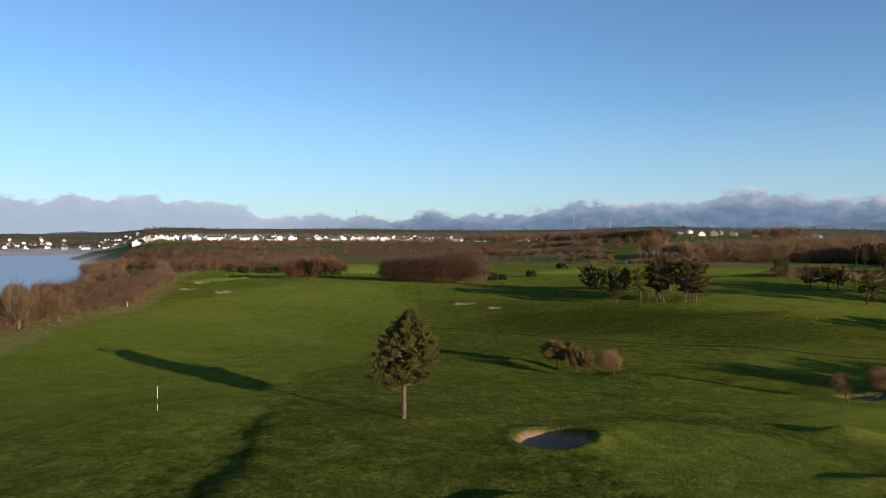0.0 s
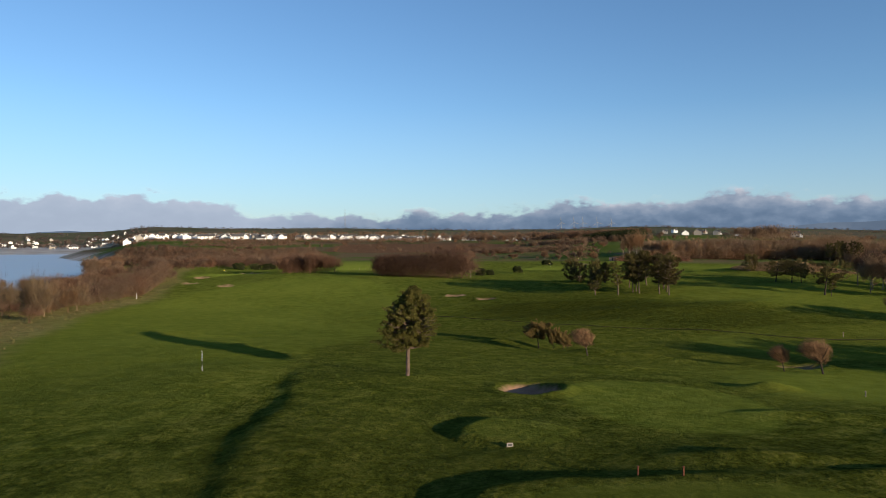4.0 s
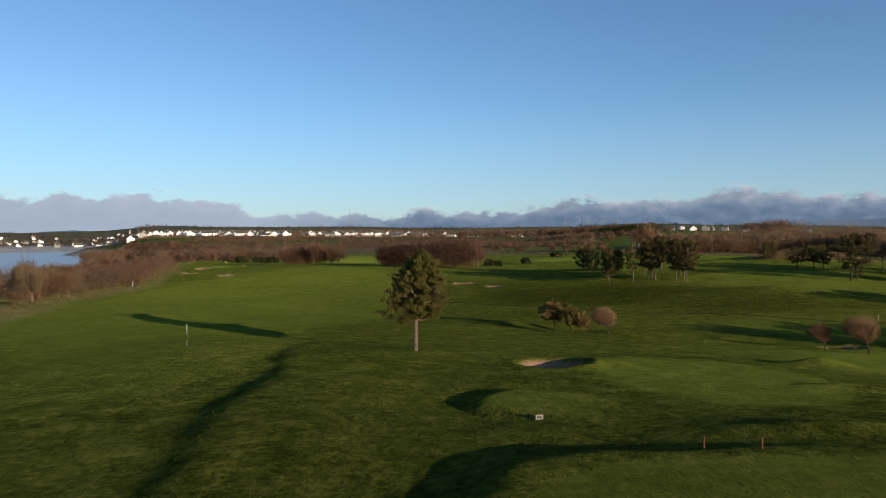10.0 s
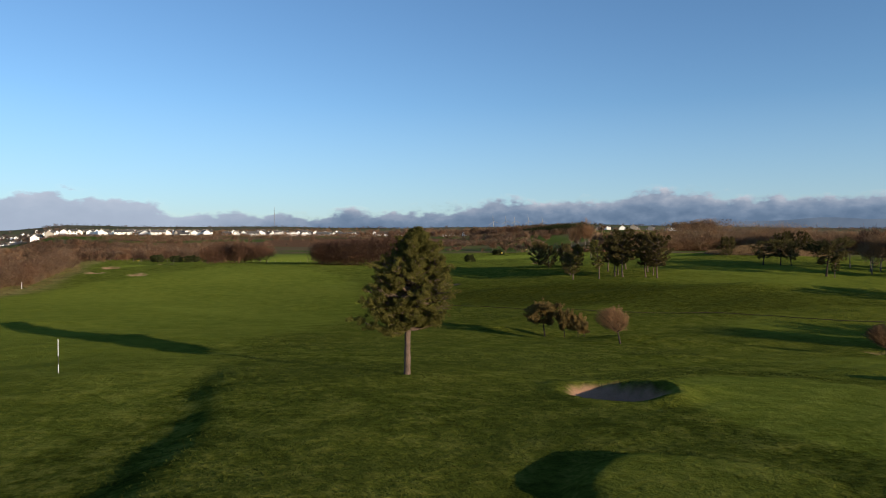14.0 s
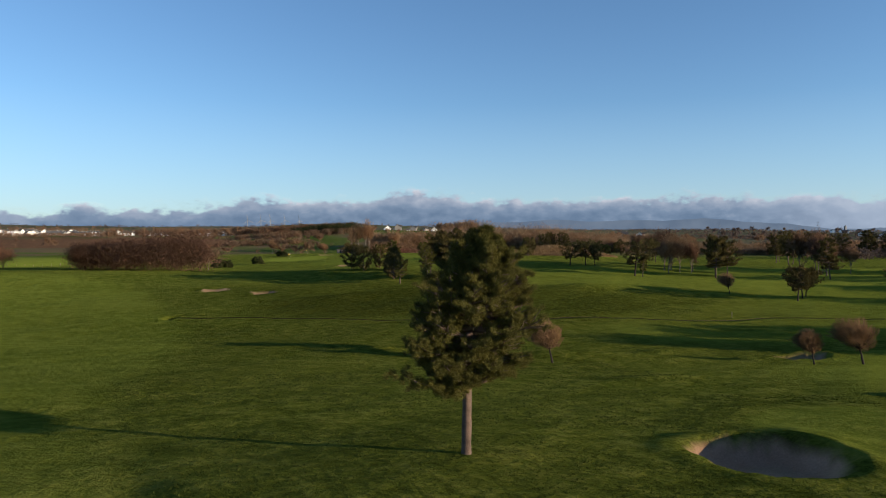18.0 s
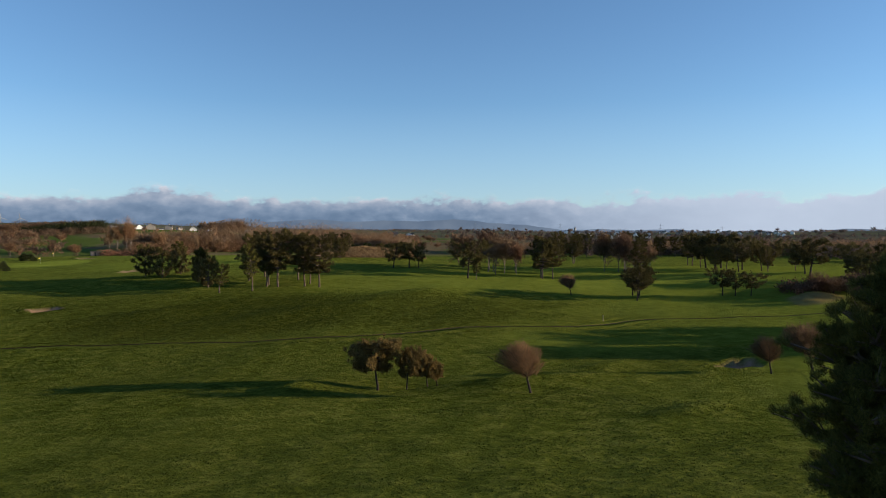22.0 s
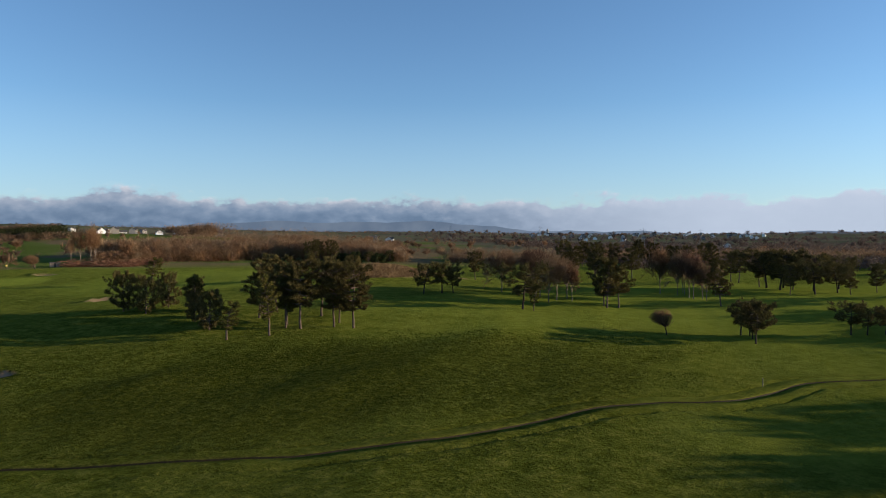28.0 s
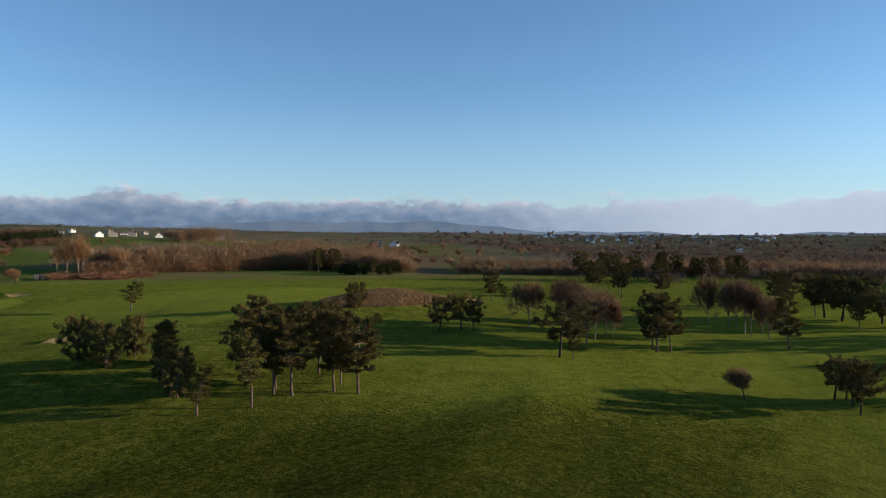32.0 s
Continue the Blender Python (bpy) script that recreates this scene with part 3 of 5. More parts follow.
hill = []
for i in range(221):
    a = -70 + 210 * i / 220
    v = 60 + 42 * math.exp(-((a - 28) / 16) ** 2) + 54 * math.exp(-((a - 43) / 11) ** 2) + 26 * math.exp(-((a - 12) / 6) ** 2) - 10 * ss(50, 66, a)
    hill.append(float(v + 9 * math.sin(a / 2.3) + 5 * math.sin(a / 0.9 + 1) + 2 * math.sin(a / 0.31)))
band("backdrop_hills", 4650, -70, 140, -40, hill, HILL, "far moorland hills under cloud, a glowing haze-blue backdrop", "hills")
band("backdrop_clouds", 4750, -110, 150, -60, [900.0] * 180, CLOUD, "low grey cloud bank along the horizon", "clouds")

# ---- growing things ----
class Soup:
    """Gathers pieces of geometry into one mesh."""

    def __init__(self):
        self.v, self.f, self.n = [], [], 0

    def add(self, verts, faces):
        self.v.append(np.asarray(verts, float).reshape(-1, 3))
        self.f.append(np.asarray(faces, np.int64) + self.n)
        self.n += len(self.v[-1])

    def moved(self, other, x, y, z, s, turn, wide=1.0):
        c, k = math.cos(turn), math.sin(turn)
        w = np.concatenate(other.v) * (s * wide, s * wide, s)
        self.v.append(np.stack([c * w[:, 0] - k * w[:, 1] + x, k * w[:, 0] + c * w[:, 1] + y, w[:, 2] + z], -1))
        self.f += [f + self.n for f in other.f]
        self.n += other.n

    def build(self, name, mat, parent=None, smooth=False):
        me = bpy.data.meshes.new(name)
        v = np.concatenate(self.v).astype(np.float32)
        loops = np.concatenate([f.ravel() for f in self.f]).astype(np.int32)
        sizes = np.concatenate([np.full(len(f), f.shape[1]) for f in self.f]).astype(np.int32)
        me.vertices.add(len(v))
        me.vertices.foreach_set("co", v.ravel())
        me.loops.add(len(loops))
        me.loops.foreach_set("vertex_index", loops)
        me.polygons.add(len(sizes))
        me.polygons.foreach_set("loop_start", np.concatenate([[0], np.cumsum(sizes)[:-1]]).astype(np.int32))
        me.update(calc_edges=True)
        me.materials.append(mat)
        if smooth:
            me.shade_smooth()
        ob = new(name, me)
        if parent:
            ob.parent = parent
        return ob


def unit(v):
    return v / (np.linalg.norm(v, axis=-1, keepdims=True) + 1e-9)


def tube(points, radii, sides=6):
    p, r = np.asarray(points, float), np.asarray(radii, float)
    way = unit(np.gradient(p, axis=0))
    side = unit(np.cross(way, (0.31, 0.17, 0.93) if abs(way[0][2]) < 0.8 else (1.0, 0.1, 0.0)))
    up = np.cross(way, side)
    a = np.arange(sides) * 2 * math.pi / sides
    v = p[:, None] + r[:, None, None] * (np.cos(a)[None, :, None] * side[:, None] + np.sin(a)[None, :, None] * up[:, None])
    i = np.arange(len(p) * sides).reshape(len(p), sides)
    j = np.roll(i, -1, axis=1)
    return v.reshape(-1, 3), np.stack([i[:-1], j[:-1], j[1:], i[1:]], -1).reshape(-1, 4)


def sticks(a, b, ra, rb, flat=False):
    """Many three-sided tapering sticks at once; flat: far-off twigs as slips."""
    way = unit(b - a)
    side = unit(np.cross(way, np.where(np.abs(way[:, 2:]) < 0.9, (0, 0, 1.0), (1.0, 0, 0))))
    up = np.cross(way, side)
    if flat:
        v = np.stack([a - side * np.reshape(ra, (-1, 1)), a + side * np.reshape(ra, (-1, 1)), b + up * np.reshape(rb, (-1, 1)), b - up * np.reshape(rb, (-1, 1))], 1).reshape(-1, 3)
        return v, np.arange(len(v)).reshape(-1, 4)
    rings = []
    for p, r in ((a, ra), (b, rb)):
        for k in range(3):
            t = k * 2 * math.pi / 3
            rings.append(p + np.reshape(r, (-1, 1)) * (math.cos(t) * side + math.sin(t) * up))
    v = np.stack(rings, 1).reshape(-1, 3)
    base = (np.arange(len(a)) * 6)[:, None]
    f = np.concatenate([base + q for q in ([0, 1, 4, 3], [1, 2, 5, 4], [2, 0, 3, 5])])
    return v, f


def tufts(centres, outward, size, count, width, rng):
    """Sprays of needles: thin three-cornered blades from each centre, spreading the way the shoot points."""
    n = len(centres)
    d = unit(rng.normal(size=(n, count, 3)) * 0.75 + outward[:, None] * 0.75 + (0, 0, 0.25))
    ln = size * rng.uniform(0.6, 1.15, (n, count, 1))
    start = centres[:, None] + rng.normal(size=(n, count, 3)) * size * 0.28
    side = unit(np.cross(d, rng.normal(size=(n, count, 3))))
    w = width * rng.uniform(0.7, 1.3, (n, count, 1))
    v = np.stack([start - side * w, start + side * w, start + d * ln], 2).reshape(-1, 3)
    return v, np.arange(len(v)).reshape(-1, 3)


def pine(rng, h, width, base, shape, limbs, size, count, blade, lean=(0, 0), flat=0.0, trunk_r=0.024, forks=5, gaps=0.1, whorl=1, plate=0.35, crook=0.017, even=0.72, inner=0.42):
    """Trunk points and radii, a list of limbs and the needles of a pine. shape: reach of the limbs from the crown's foot to its top."""
    z = np.linspace(0, 1, 9)
    wander = np.cumsum(rng.normal(size=(9, 2)) * crook * h, axis=0) * z[:, None]
    trunk = np.stack([lean[0] * z ** 1.5 * h + wander[:, 0], lean[1] * z ** 1.5 * h + wander[:, 1], z * h * 0.97], -1)
    radii = trunk_r * h * (1.15 - 0.95 * z) * np.where(z == 0, 1.05, 1.0)
    soup_limbs, needles = [], Soup()
    cen, out = [], []
    for i in range(limbs):
        u = (i // whorl * whorl + rng.uniform(0, 0.8) * (0.35 if whorl > 1 else 1) * whorl) / limbs
        u = min(u, 0.995)
        zz = base + (0.98 - base) * u
        foot = np.array([np.interp(zz, z, trunk[:, k]) for k in range(3)])
        az = i * 2.4 + rng.uniform(-0.5, 0.5)
        reach = width / 2 * np.interp(u, np.linspace(0, 1, len(shape)), shape) * rng.uniform(even, 1.12)
        if rng.random() < gaps:
            reach *= 0.5
        reach *= 1.0 + 0.5 * (lean[0] * math.cos(az) + lean[1] * math.sin(az))
        rise = (0.10 + 0.55 * u * (1 - flat)) * reach
        s = np.linspace(0, 1, 5)
        crook = rng.normal(size=(5, 3)) * 0.05 * reach * s[:, None]
        path = foot + np.stack([math.cos(az) * reach * s, math.sin(az) * reach * s, rise * s ** 1.6 - 0.10 * reach * np.sin(s * 3.1) * (1 - u)], -1) + crook
        soup_limbs.append((path, (0.006 + 0.011 * (1 - u)) * h * (1.05 - 0.85 * s)))
        way = unit(path[-1] - path[0])
        for k in range(forks):
            t = rng.uniform(inner, 1.0)
            p0 = np.array([np.interp(t, s, path[:, c]) for c in range(3)])
            d = unit(way + rng.normal(size=3) * (0.75, 0.75, plate) + (0, 0, 0.22))
            ln = reach * rng.uniform(0.18, 0.42)
            soup_limbs.append((np.stack([p0, p0 + d * ln * 0.5, p0 + d * ln]), np.array([0.0035, 0.0025, 0.0012]) * h))
            for q in (0.35, 0.7, 1.0) if whorl == 1 else (0.78, 1.0):
                cen.append(p0 + d * ln * q + rng.normal(size=3) * size * 0.35)
                out.append(unit(d + (0, 0, 0.8 if whorl > 1 else 0.0)))
        cen.append(path[-1])
        out.append(way)
    needles.add(*tufts(np.array(cen), np.array(out), size, count, blade, rng))
    return trunk, radii, soup_limbs, needles


def bare(rng, h, width, trunk_frac, levels=(7, 5, 5, 4), lean=(0, 0), thick=0.016, twig=0.010, spread=0.75, stems=1, flat=False):
    """A leafless tree: wood holds trunk and limbs, twigs the fine end growth."""
    wood, fine = Soup(), Soup()
    ends, ways, lens = [], [], []
    for k in range(stems):
        a = rng.uniform(0, 6.3)
        tilt = 0.0 if stems == 1 else rng.uniform(0.1, 0.5)
        top = np.array([lean[0] * trunk_frac * h + math.cos(a) * tilt * trunk_frac * h, lean[1] * trunk_frac * h + math.sin(a) * tilt * trunk_frac * h, trunk_frac * h])
        s = np.linspace(0, 1, 5)
        foot = np.array([math.cos(a), math.sin(a), 0]) * (0.03 * h * (stems > 1))
        p = foot + (top - foot) * s[:, None] + rng.normal(size=(5, 3)) * (0.01 * h, 0.01 * h, 0) * s[:, None]
        wood.add(*tube(p, thick * h * (1.3 - 0.55 * s)))
        n = levels[0] if stems == 1 else max(3, levels[0] // 2)
        for i in range(n):
            az = i * 2.4 + rng.uniform(-0.4, 0.4)
            up = rng.uniform(0.5, 1.3)
            ends.append(p[-1 - (i % 2)])
            ways.append((math.cos(az) * spread + lean[0] * 0.7, math.sin(az) * spread + lean[1] * 0.7, up))
            lens.append(rng.uniform(0.75, 1.1))
    e, w = np.array(ends), unit(np.array(ways))
    crown = (1 - trunk_frac) * h
    ln = np.array(lens) * crown * 0.36
    r = np.full(len(e), thick * h * 0.55)
    for lev, n in enumerate(tuple(k for k in levels[1:] if k) + (0,)):
        tip = e + w * ln[:, None]
        (wood if lev == 0 else fine).add(*sticks(e, tip, r, np.maximum(r * 0.6, twig * 0.5), flat))
        if not n:
            break
        t = rng.uniform(0.45, 1.0, (len(e), n, 1))
        ne = e[:, None] + (tip - e)[:, None] * t
        nw = unit(w[:, None] + rng.normal(size=(len(e), n, 3)) * (0.62, 0.62, 0.42) + (lean[0] * 0.25, lean[1] * 0.25, 0.16))
        nl = (ln[:, None] * rng.uniform(0.5, 0.85, (len(e), n)))
        e, w, ln = ne.reshape(-1, 3), nw.reshape(-1, 3), nl.ravel()
        r = np.full(len(e), max(twig, thick * h * 0.32 * 0.5 ** lev))
    # fit the crown to its width and height
    for soup in (wood, fine):
        soup.v = [v.copy() for v in soup.v]
    allv = np.concatenate(fine.v)
    top, span = np.percentile(allv[:, 2], 99.5), np.percentile(np.hypot(allv[:, 0] - allv[:, 0].mean(), allv[:, 1] - allv[:, 1].mean()), 97)
    for soup in (wood, fine):
        for v in soup.v:
            k = np.clip((v[:, 2] / h - trunk_frac * 0.7) / 0.3, 0, 1)[:, None]
            v[:, :2] *= 1 + (width / 2 / span - 1) * k
            v[:, 2] *= h / top
    return wood, fine


class Kind:
    """One sort of tree: built once, then stood wherever it is wanted."""

    def __init__(self, name, category, height, parts):
        self.root = new(name)
        self.root.empty_display_size = 0.2
        self.category, self.height, self.spots = category, height, []
        for soup, part_name, mat in parts:
            soup.build(part_name, mat, self.root)

    def stand(self, x, y, h, label, group="", wide=1.0, turn=None, sink=0.05):
        turn = (x * 37.7 + y * 11.3) % 360 if turn is None else turn
        s = h / self.height
        m = Matrix.Translation((x, y, at(x, y) - sink)) @ Matrix.Rotation(radians(turn), 4, "Z") @ Matrix.Diagonal((s * wide, s * wide, s, 1))
        self.spots.append((m, label, group))

    def finish(self):
        for m, label, group in self.spots[1:]:
            tagged(copy_thing(self.root, m), label, self.category, group)
        m, label, group = self.spots[0]
        self.root.matrix_basis = m
        tagged(self.root, label, self.category, group)


def pine_kind(name, seed, h, width, base, shape, limbs, size, count, blade, mat, flat=0.0, **kw):
    rng = np.random.default_rng(seed)
    trunk, radii, limb_list, needles = pine(rng, h, width, base, shape, limbs, size, count, blade, flat=flat, **kw)
    wood = Soup()
    wood.add(*tube(trunk, radii, 8))
    for p, r in limb_list:
        wood.add(*tube(p, r, 4))
    return Kind(name, "tree", h, [(wood, "trunk", DARK_BARK if flat else BARK), (needles, "crown", mat)])


ROUND = [0.55, 0.95, 1.0, 0.85, 0.45]
TALL = [0.7, 1.0, 0.9, 0.7, 0.3]
UMBRELLA = [0.45, 0.85, 1.05, 1.0, 0.75]

# -- the lone pine --
def lone_pine():
    rng = np.random.default_rng(11)
    h = 9.75
    root = new("pine_tree")
    root.empty_display_size = 0.3
    trunk, radii, limb_list, needles = pine(rng, h, 4.25, 0.32, [0.66, 0.96, 1.08, 1.08, 1.0, 0.86, 0.69, 0.50, 0.30, 0.10], 122, 0.19, 92, 0.0075,
                                            lean=(-0.006, 0.0), trunk_r=0.018, forks=18, gaps=0.15, whorl=4, plate=0.20, even=0.80, inner=0.30)
    for k, (az, z, reach) in enumerate(((3.7, 2.9, 1.9), (3.3, 3.2, 3.0), (3.9, 3.8, 2.6), (3.45, 4.5, 2.8), (0.2, 3.5, 2.0), (-0.5, 3.6, 2.2))):
        s = np.linspace(0, 1, 6)
        foot = np.array([0.0, 0.0, z])
        path = foot + np.stack([math.cos(az) * reach * s, math.sin(az) * reach * s, 0.16 * reach * s ** 2 - 0.10 * reach * np.sin(s * 3.0)], -1)
        limb_list.append((path, 0.075 * (1.05 - 0.85 * s)))
        c = path[2:].repeat(14, axis=0) + rng.normal(size=(56, 3)) * (0.32, 0.32, 0.10)
        needles.add(*tufts(c, np.tile((math.cos(az), math.sin(az), 0.4), (56, 1)), 0.19, 92, 0.0075, rng))
    s = Soup()
    zs = np.linspace(0, 1, 25)
    path = np.stack([np.interp(zs, np.linspace(0, 1, 9), trunk[:, k]) for k in range(3)], -1)
    rr = np.interp(zs, np.linspace(0, 1, 9), radii) * (1 + 0.28 * np.clip(zs / 0.2, 0, 1) * (1 - zs)) * (1 + 0.07 * rng.normal(size=25))
    v, f = tube(path, rr, 14)
    v = v + rng.normal(size=v.shape) * (0.012, 0.012, 0.0)
    s.add(v, f)
    s.build("trunk", BARK, root, True)
    main = [x for x in limb_list if len(x[0]) > 3]
    for p, r in main:
        one = Soup()
        one.add(*tube(p, r, 6))
        one.build("limb", BARK, root)
    small = Soup()
    for p, r in limb_list:
        if len(p) == 3:
            small.add(*tube(p, r, 4))
    tagged(small.build("branchwork", BARK, root), kind="stuff")
    needles.build("crown", NEEDLES, root)
    root.matrix_basis = Matrix.Translation((-2.9, 71.0, at(-2.9, 71.0) - 0.06))
    tagged(root, "tall lone pine with bare trunk and dense olive crown", "tree")


lone_pine()

KP = [pine_kind("pine_tree", 20 + i, 10.0, w, b, sh, 38, 0.36, 34, 0.030, DARK_NEEDLES, forks=8, gaps=0.2, lean=ln, whorl=4, plate=0.2, trunk_r=0.015, crook=0.03)
      for i, (w, b, sh, ln) in enumerate(((5.8, 0.32, ROUND, (0.03, 0)), (5.0, 0.27, TALL, (0, 0.03)), (6.2, 0.35, [0.8, 0.7, 1.0, 0.9, 0.5], (-0.05, 0.02))))]
KU = [pine_kind("pine_tree", 40 + i, 6.0, w, b, UMBRELLA, 22, 0.40, 26, 0.036, DARK_NEEDLES, forks=5, lean=ln, flat=0.5, trunk_r=0.026)
      for i, (w, b, ln) in enumerate(((7.0, 0.36, (-0.10, 0.08)), (6.4, 0.40, (-0.05, 0.05))))]
KTHIN = pine_kind("pine_tree", 60, 9.0, 3.2, 0.30, TALL, 26, 0.36, 24, 0.032, NEEDLES, forks=4, lean=(0.03, 0.04), trunk_r=0.016)
KLOW = [pine_kind("pine_tree", 70 + i, 6.0, 6.0, 0.10, ROUND, 34, 0.42, 26, 0.04, DARK_NEEDLES, forks=5) for i in range(2)]
KWIND = [pine_kind("windswept_pine", 80 + i, 4.4, w, b, [0.7, 1.0, 1.1, 0.8], 30, 0.26, 40, 0.022, RUSTY, forks=9, lean=ln, flat=0.98, trunk_r=0.026, even=0.45, crook=0.05)
         for i, (w, b, ln) in enumerate(((5.0, 0.42, (-0.09, 0.03)), (4.6, 0.40, (-0.15, 0.19))))]


def bare_kind(name, category, seed, h, width, frac, mat, bark=GREY_BARK, **kw):
    wood, fine = bare(np.random.default_rng(seed), h, width, frac, **kw)
    return Kind(name, category, h, [(wood, "trunk", bark or mat), (fine, "crown", mat)])


def fan_tree(seed, h, width, lean):
    """A windswept bare tree: crooked trunk, fanned limbs and a close rounded head of fine twigs."""
    rng = np.random.default_rng(seed)
    wood, fine = Soup(), Soup()
    s = np.linspace(0, 1, 6)[:, None]
    fork = np.array([lean[0] * 0.34 * h, lean[1] * 0.34 * h, 0.33 * h])
    wood.add(*tube(fork * s + rng.normal(size=(6, 3)) * (0.03, 0.03, 0) * s, 0.115 - 0.05 * s[:, 0], 7))
    head = np.array([lean[0] * 1.15 * h, lean[1] * 1.15 * h, 0.67 * h])
    d = unit(rng.normal(size=(5200, 3)))
    rough = 1 + 0.30 * wobble(d[:, 0], d[:, 1] + d[:, 2] * 1.7, 0.30, seed)
    shell = head + d * (width * 0.5, width * 0.5, 0.36 * h) * (rng.random((5200, 1)) ** 0.6 * rough[:, None])
    shell = shell[shell[:, 2] > 0.26 * h + 0.62 * np.hypot(shell[:, 0] - fork[0], shell[:, 1] - fork[1]) * rng.uniform(0.6, 1.2, len(shell))]
    way = unit(shell - fork + rng.normal(size=shell.shape) * 0.09 * h + (lean[0] * h * 0.5, lean[1] * h * 0.5, 0))
    ln = rng.uniform(0.25, 0.6, (len(shell), 1)) * h / 4.2
    fine.add(*sticks(shell - way * ln, shell, np.full(len(shell), 0.011), np.full(len(shell), 0.006)))
    for k in range(26):
        tip = shell[int(rng.integers(len(shell)))]
        q = np.linspace(0, 1, 5)[:, None]
        wood.add(*tube(fork + (tip - fork) * q + rng.normal(size=(5, 3)) * 0.07 * q, (0.05 if k < 7 else 0.026) * (1.1 - 0.85 * q[:, 0]), 4))
    return Kind("bare_tree", "tree", h, [(wood, "trunk", DARK_BARK), (fine, "crown", RUSSET_HEAD)])


RUSSET_HEAD = leafy("russet_head_twigs", (0.080, 0.048, 0.027), (0.205, 0.122, 0.062), 0.3, 0.0)
KROUND = [fan_tree(100 + i, 4.2, 4.0, (-0.16, 0.12)) for i in range(2)]
KBARE = [bare_kind("bare_tree", "tree", 110 + i, 11.0, w, 0.26, mt, levels=(9, 8, 7, 5), thick=0.011, twig=0.028, spread=0.6) for i, (w, mt) in enumerate(((7.0, TWIGS), (6.2, RED_TWIGS), (7.6, TWIGS)))]
KPOP = bare_kind("bare_tree", "tree", 120, 20.0, 8.5, 0.22, GOLD_TWIGS, levels=(10, 7, 6, 5), thick=0.0065, twig=0.035, spread=0.30, bark=WOOD)
KBUSH = [bare_kind("bare_bush", "bush", 130 + i, 6.0, 7.0, 0.10, mt, levels=(9, 6, 6, 3), thick=0.010, twig=0.020, spread=1.0, stems=3, flat=True, bark=None) for i, mt in enumerate((TWIGS, RED_TWIGS, SCRUB, PALE_TWIGS))]
KGREEN = pine_kind("evergreen_bush", 140, 3.0, 4.0, 0.03, [1.0, 1.0, 0.85, 0.5], 26, 0.4, 16, 0.075, GORSE, forks=5)
KGREEN.category = "bush"

# the clump on the rise
G1 = "pines of the clump on the rise"
for k, (x, y, h, w) in enumerate([(63.4, 187.2, 9.8, 1.15), (63.6, 208.2, 10.0, 1.2), (56.8, 192.2, 11.4, 1.1), (61.6, 189.8, 10.2, 1.0), (64.3, 191.8, 9.4, 0.95), (65.4, 197.8, 10.0, 1.1), (57.0, 196.0, 9.4, 1.0), (57.4, 204.5, 9.8, 1.1)]):
    KP[k % 3].stand(x, y, h, "mature dark pine with bare lower trunk in a clump", G1, w)
KTHIN.stand(50.8, 191.9, 9.1, "slim leaning pine at the edge of the clump", G1)
KTHIN.stand(55.6, 194.4, 9.3, "slim leaning pine at the edge of the clump", G1)
KTHIN.stand(53.8, 219.8, 6.4, "slim young pine beside low dark pines", "low pines", 1.6)
for k, (x, y, h, w) in enumerate([(46.4, 201.5, 5.6, 1.0), (48.4, 209.5, 4.6, 0.8), (46.4, 222.6, 6.0, 1.0), (44.6, 227.4, 6.4, 0.9), (52.0, 225.4, 5.8, 0.9), (54.0, 219.4, 5.4, 0.85)]):
    KLOW[k % 2].stand(x, y, h, "low dense dark pine in a bushy group", "low pines", 0.8 * w)
KTHIN.stand(45.0, 194.2, 5.6, "small crooked pine at the group's edge", "low pines", 1.5)
# single pines over the course
for k, (x, y, h, w, kind, text) in enumerate([
        (109.6, 241.2, 5.4, 1.0, KLOW[0], "small rounded pine before a grassy mound"), (82, 294, 7.0, 1.8, KTHIN, "small thin pine by a green"),
        (103.2, 182.6, 8.2, 1.0, KU[1], "dark leaning pine before bare trees"), (103.8, 180.4, 5.2, 1.0, KTHIN, "small pine under a leaning pine"),
        (123.7, 176.2, 10.0, 1.05, KP[0], "tall pine with twin trunks on the fairway edge"), (122.2, 174.6, 10.4, 1.05, KP[1], "tall pine with twin trunks on the fairway edge"),
        (124.6, 173.2, 9.6, 1.0, KP[2], "tall pine in a close group of three"), (143.3, 158.8, 9.9, 1.0, KP[1], "dark layered pine beside bare trees"),
        (175.8, 254.2, 9.2, 1.0, KP[0], "pine by a far bunker"), (175.9, 249.1, 5.8, 1.4, KTHIN, "young pine beside a larger one")]):
    kind.stand(x, y, h, text, "scattered pines", w)
for k, (x, y, h, w) in enumerate([(103.2, 209.5, 6.0, 1.0), (107.0, 207.4, 6.4, 1.0), (109.2, 206.0, 5.4, 0.9), (112.4, 143.9, 5.2, 1.0), (106.6, 139.5, 6.2, 0.8), (113, 142.6, 5.0, 0.9), (110.2, 141.2, 5.6, 0.85),
                                  (124.5, 129.8, 5.2, 0.95), (125.6, 127.6, 4.6, 0.95), (128.2, 125.4, 4.2, 1.0)]):
    KU[k % 2].stand(x, y, h, "flat-topped windblown pine in a small cluster", "windblown pine clusters", w)
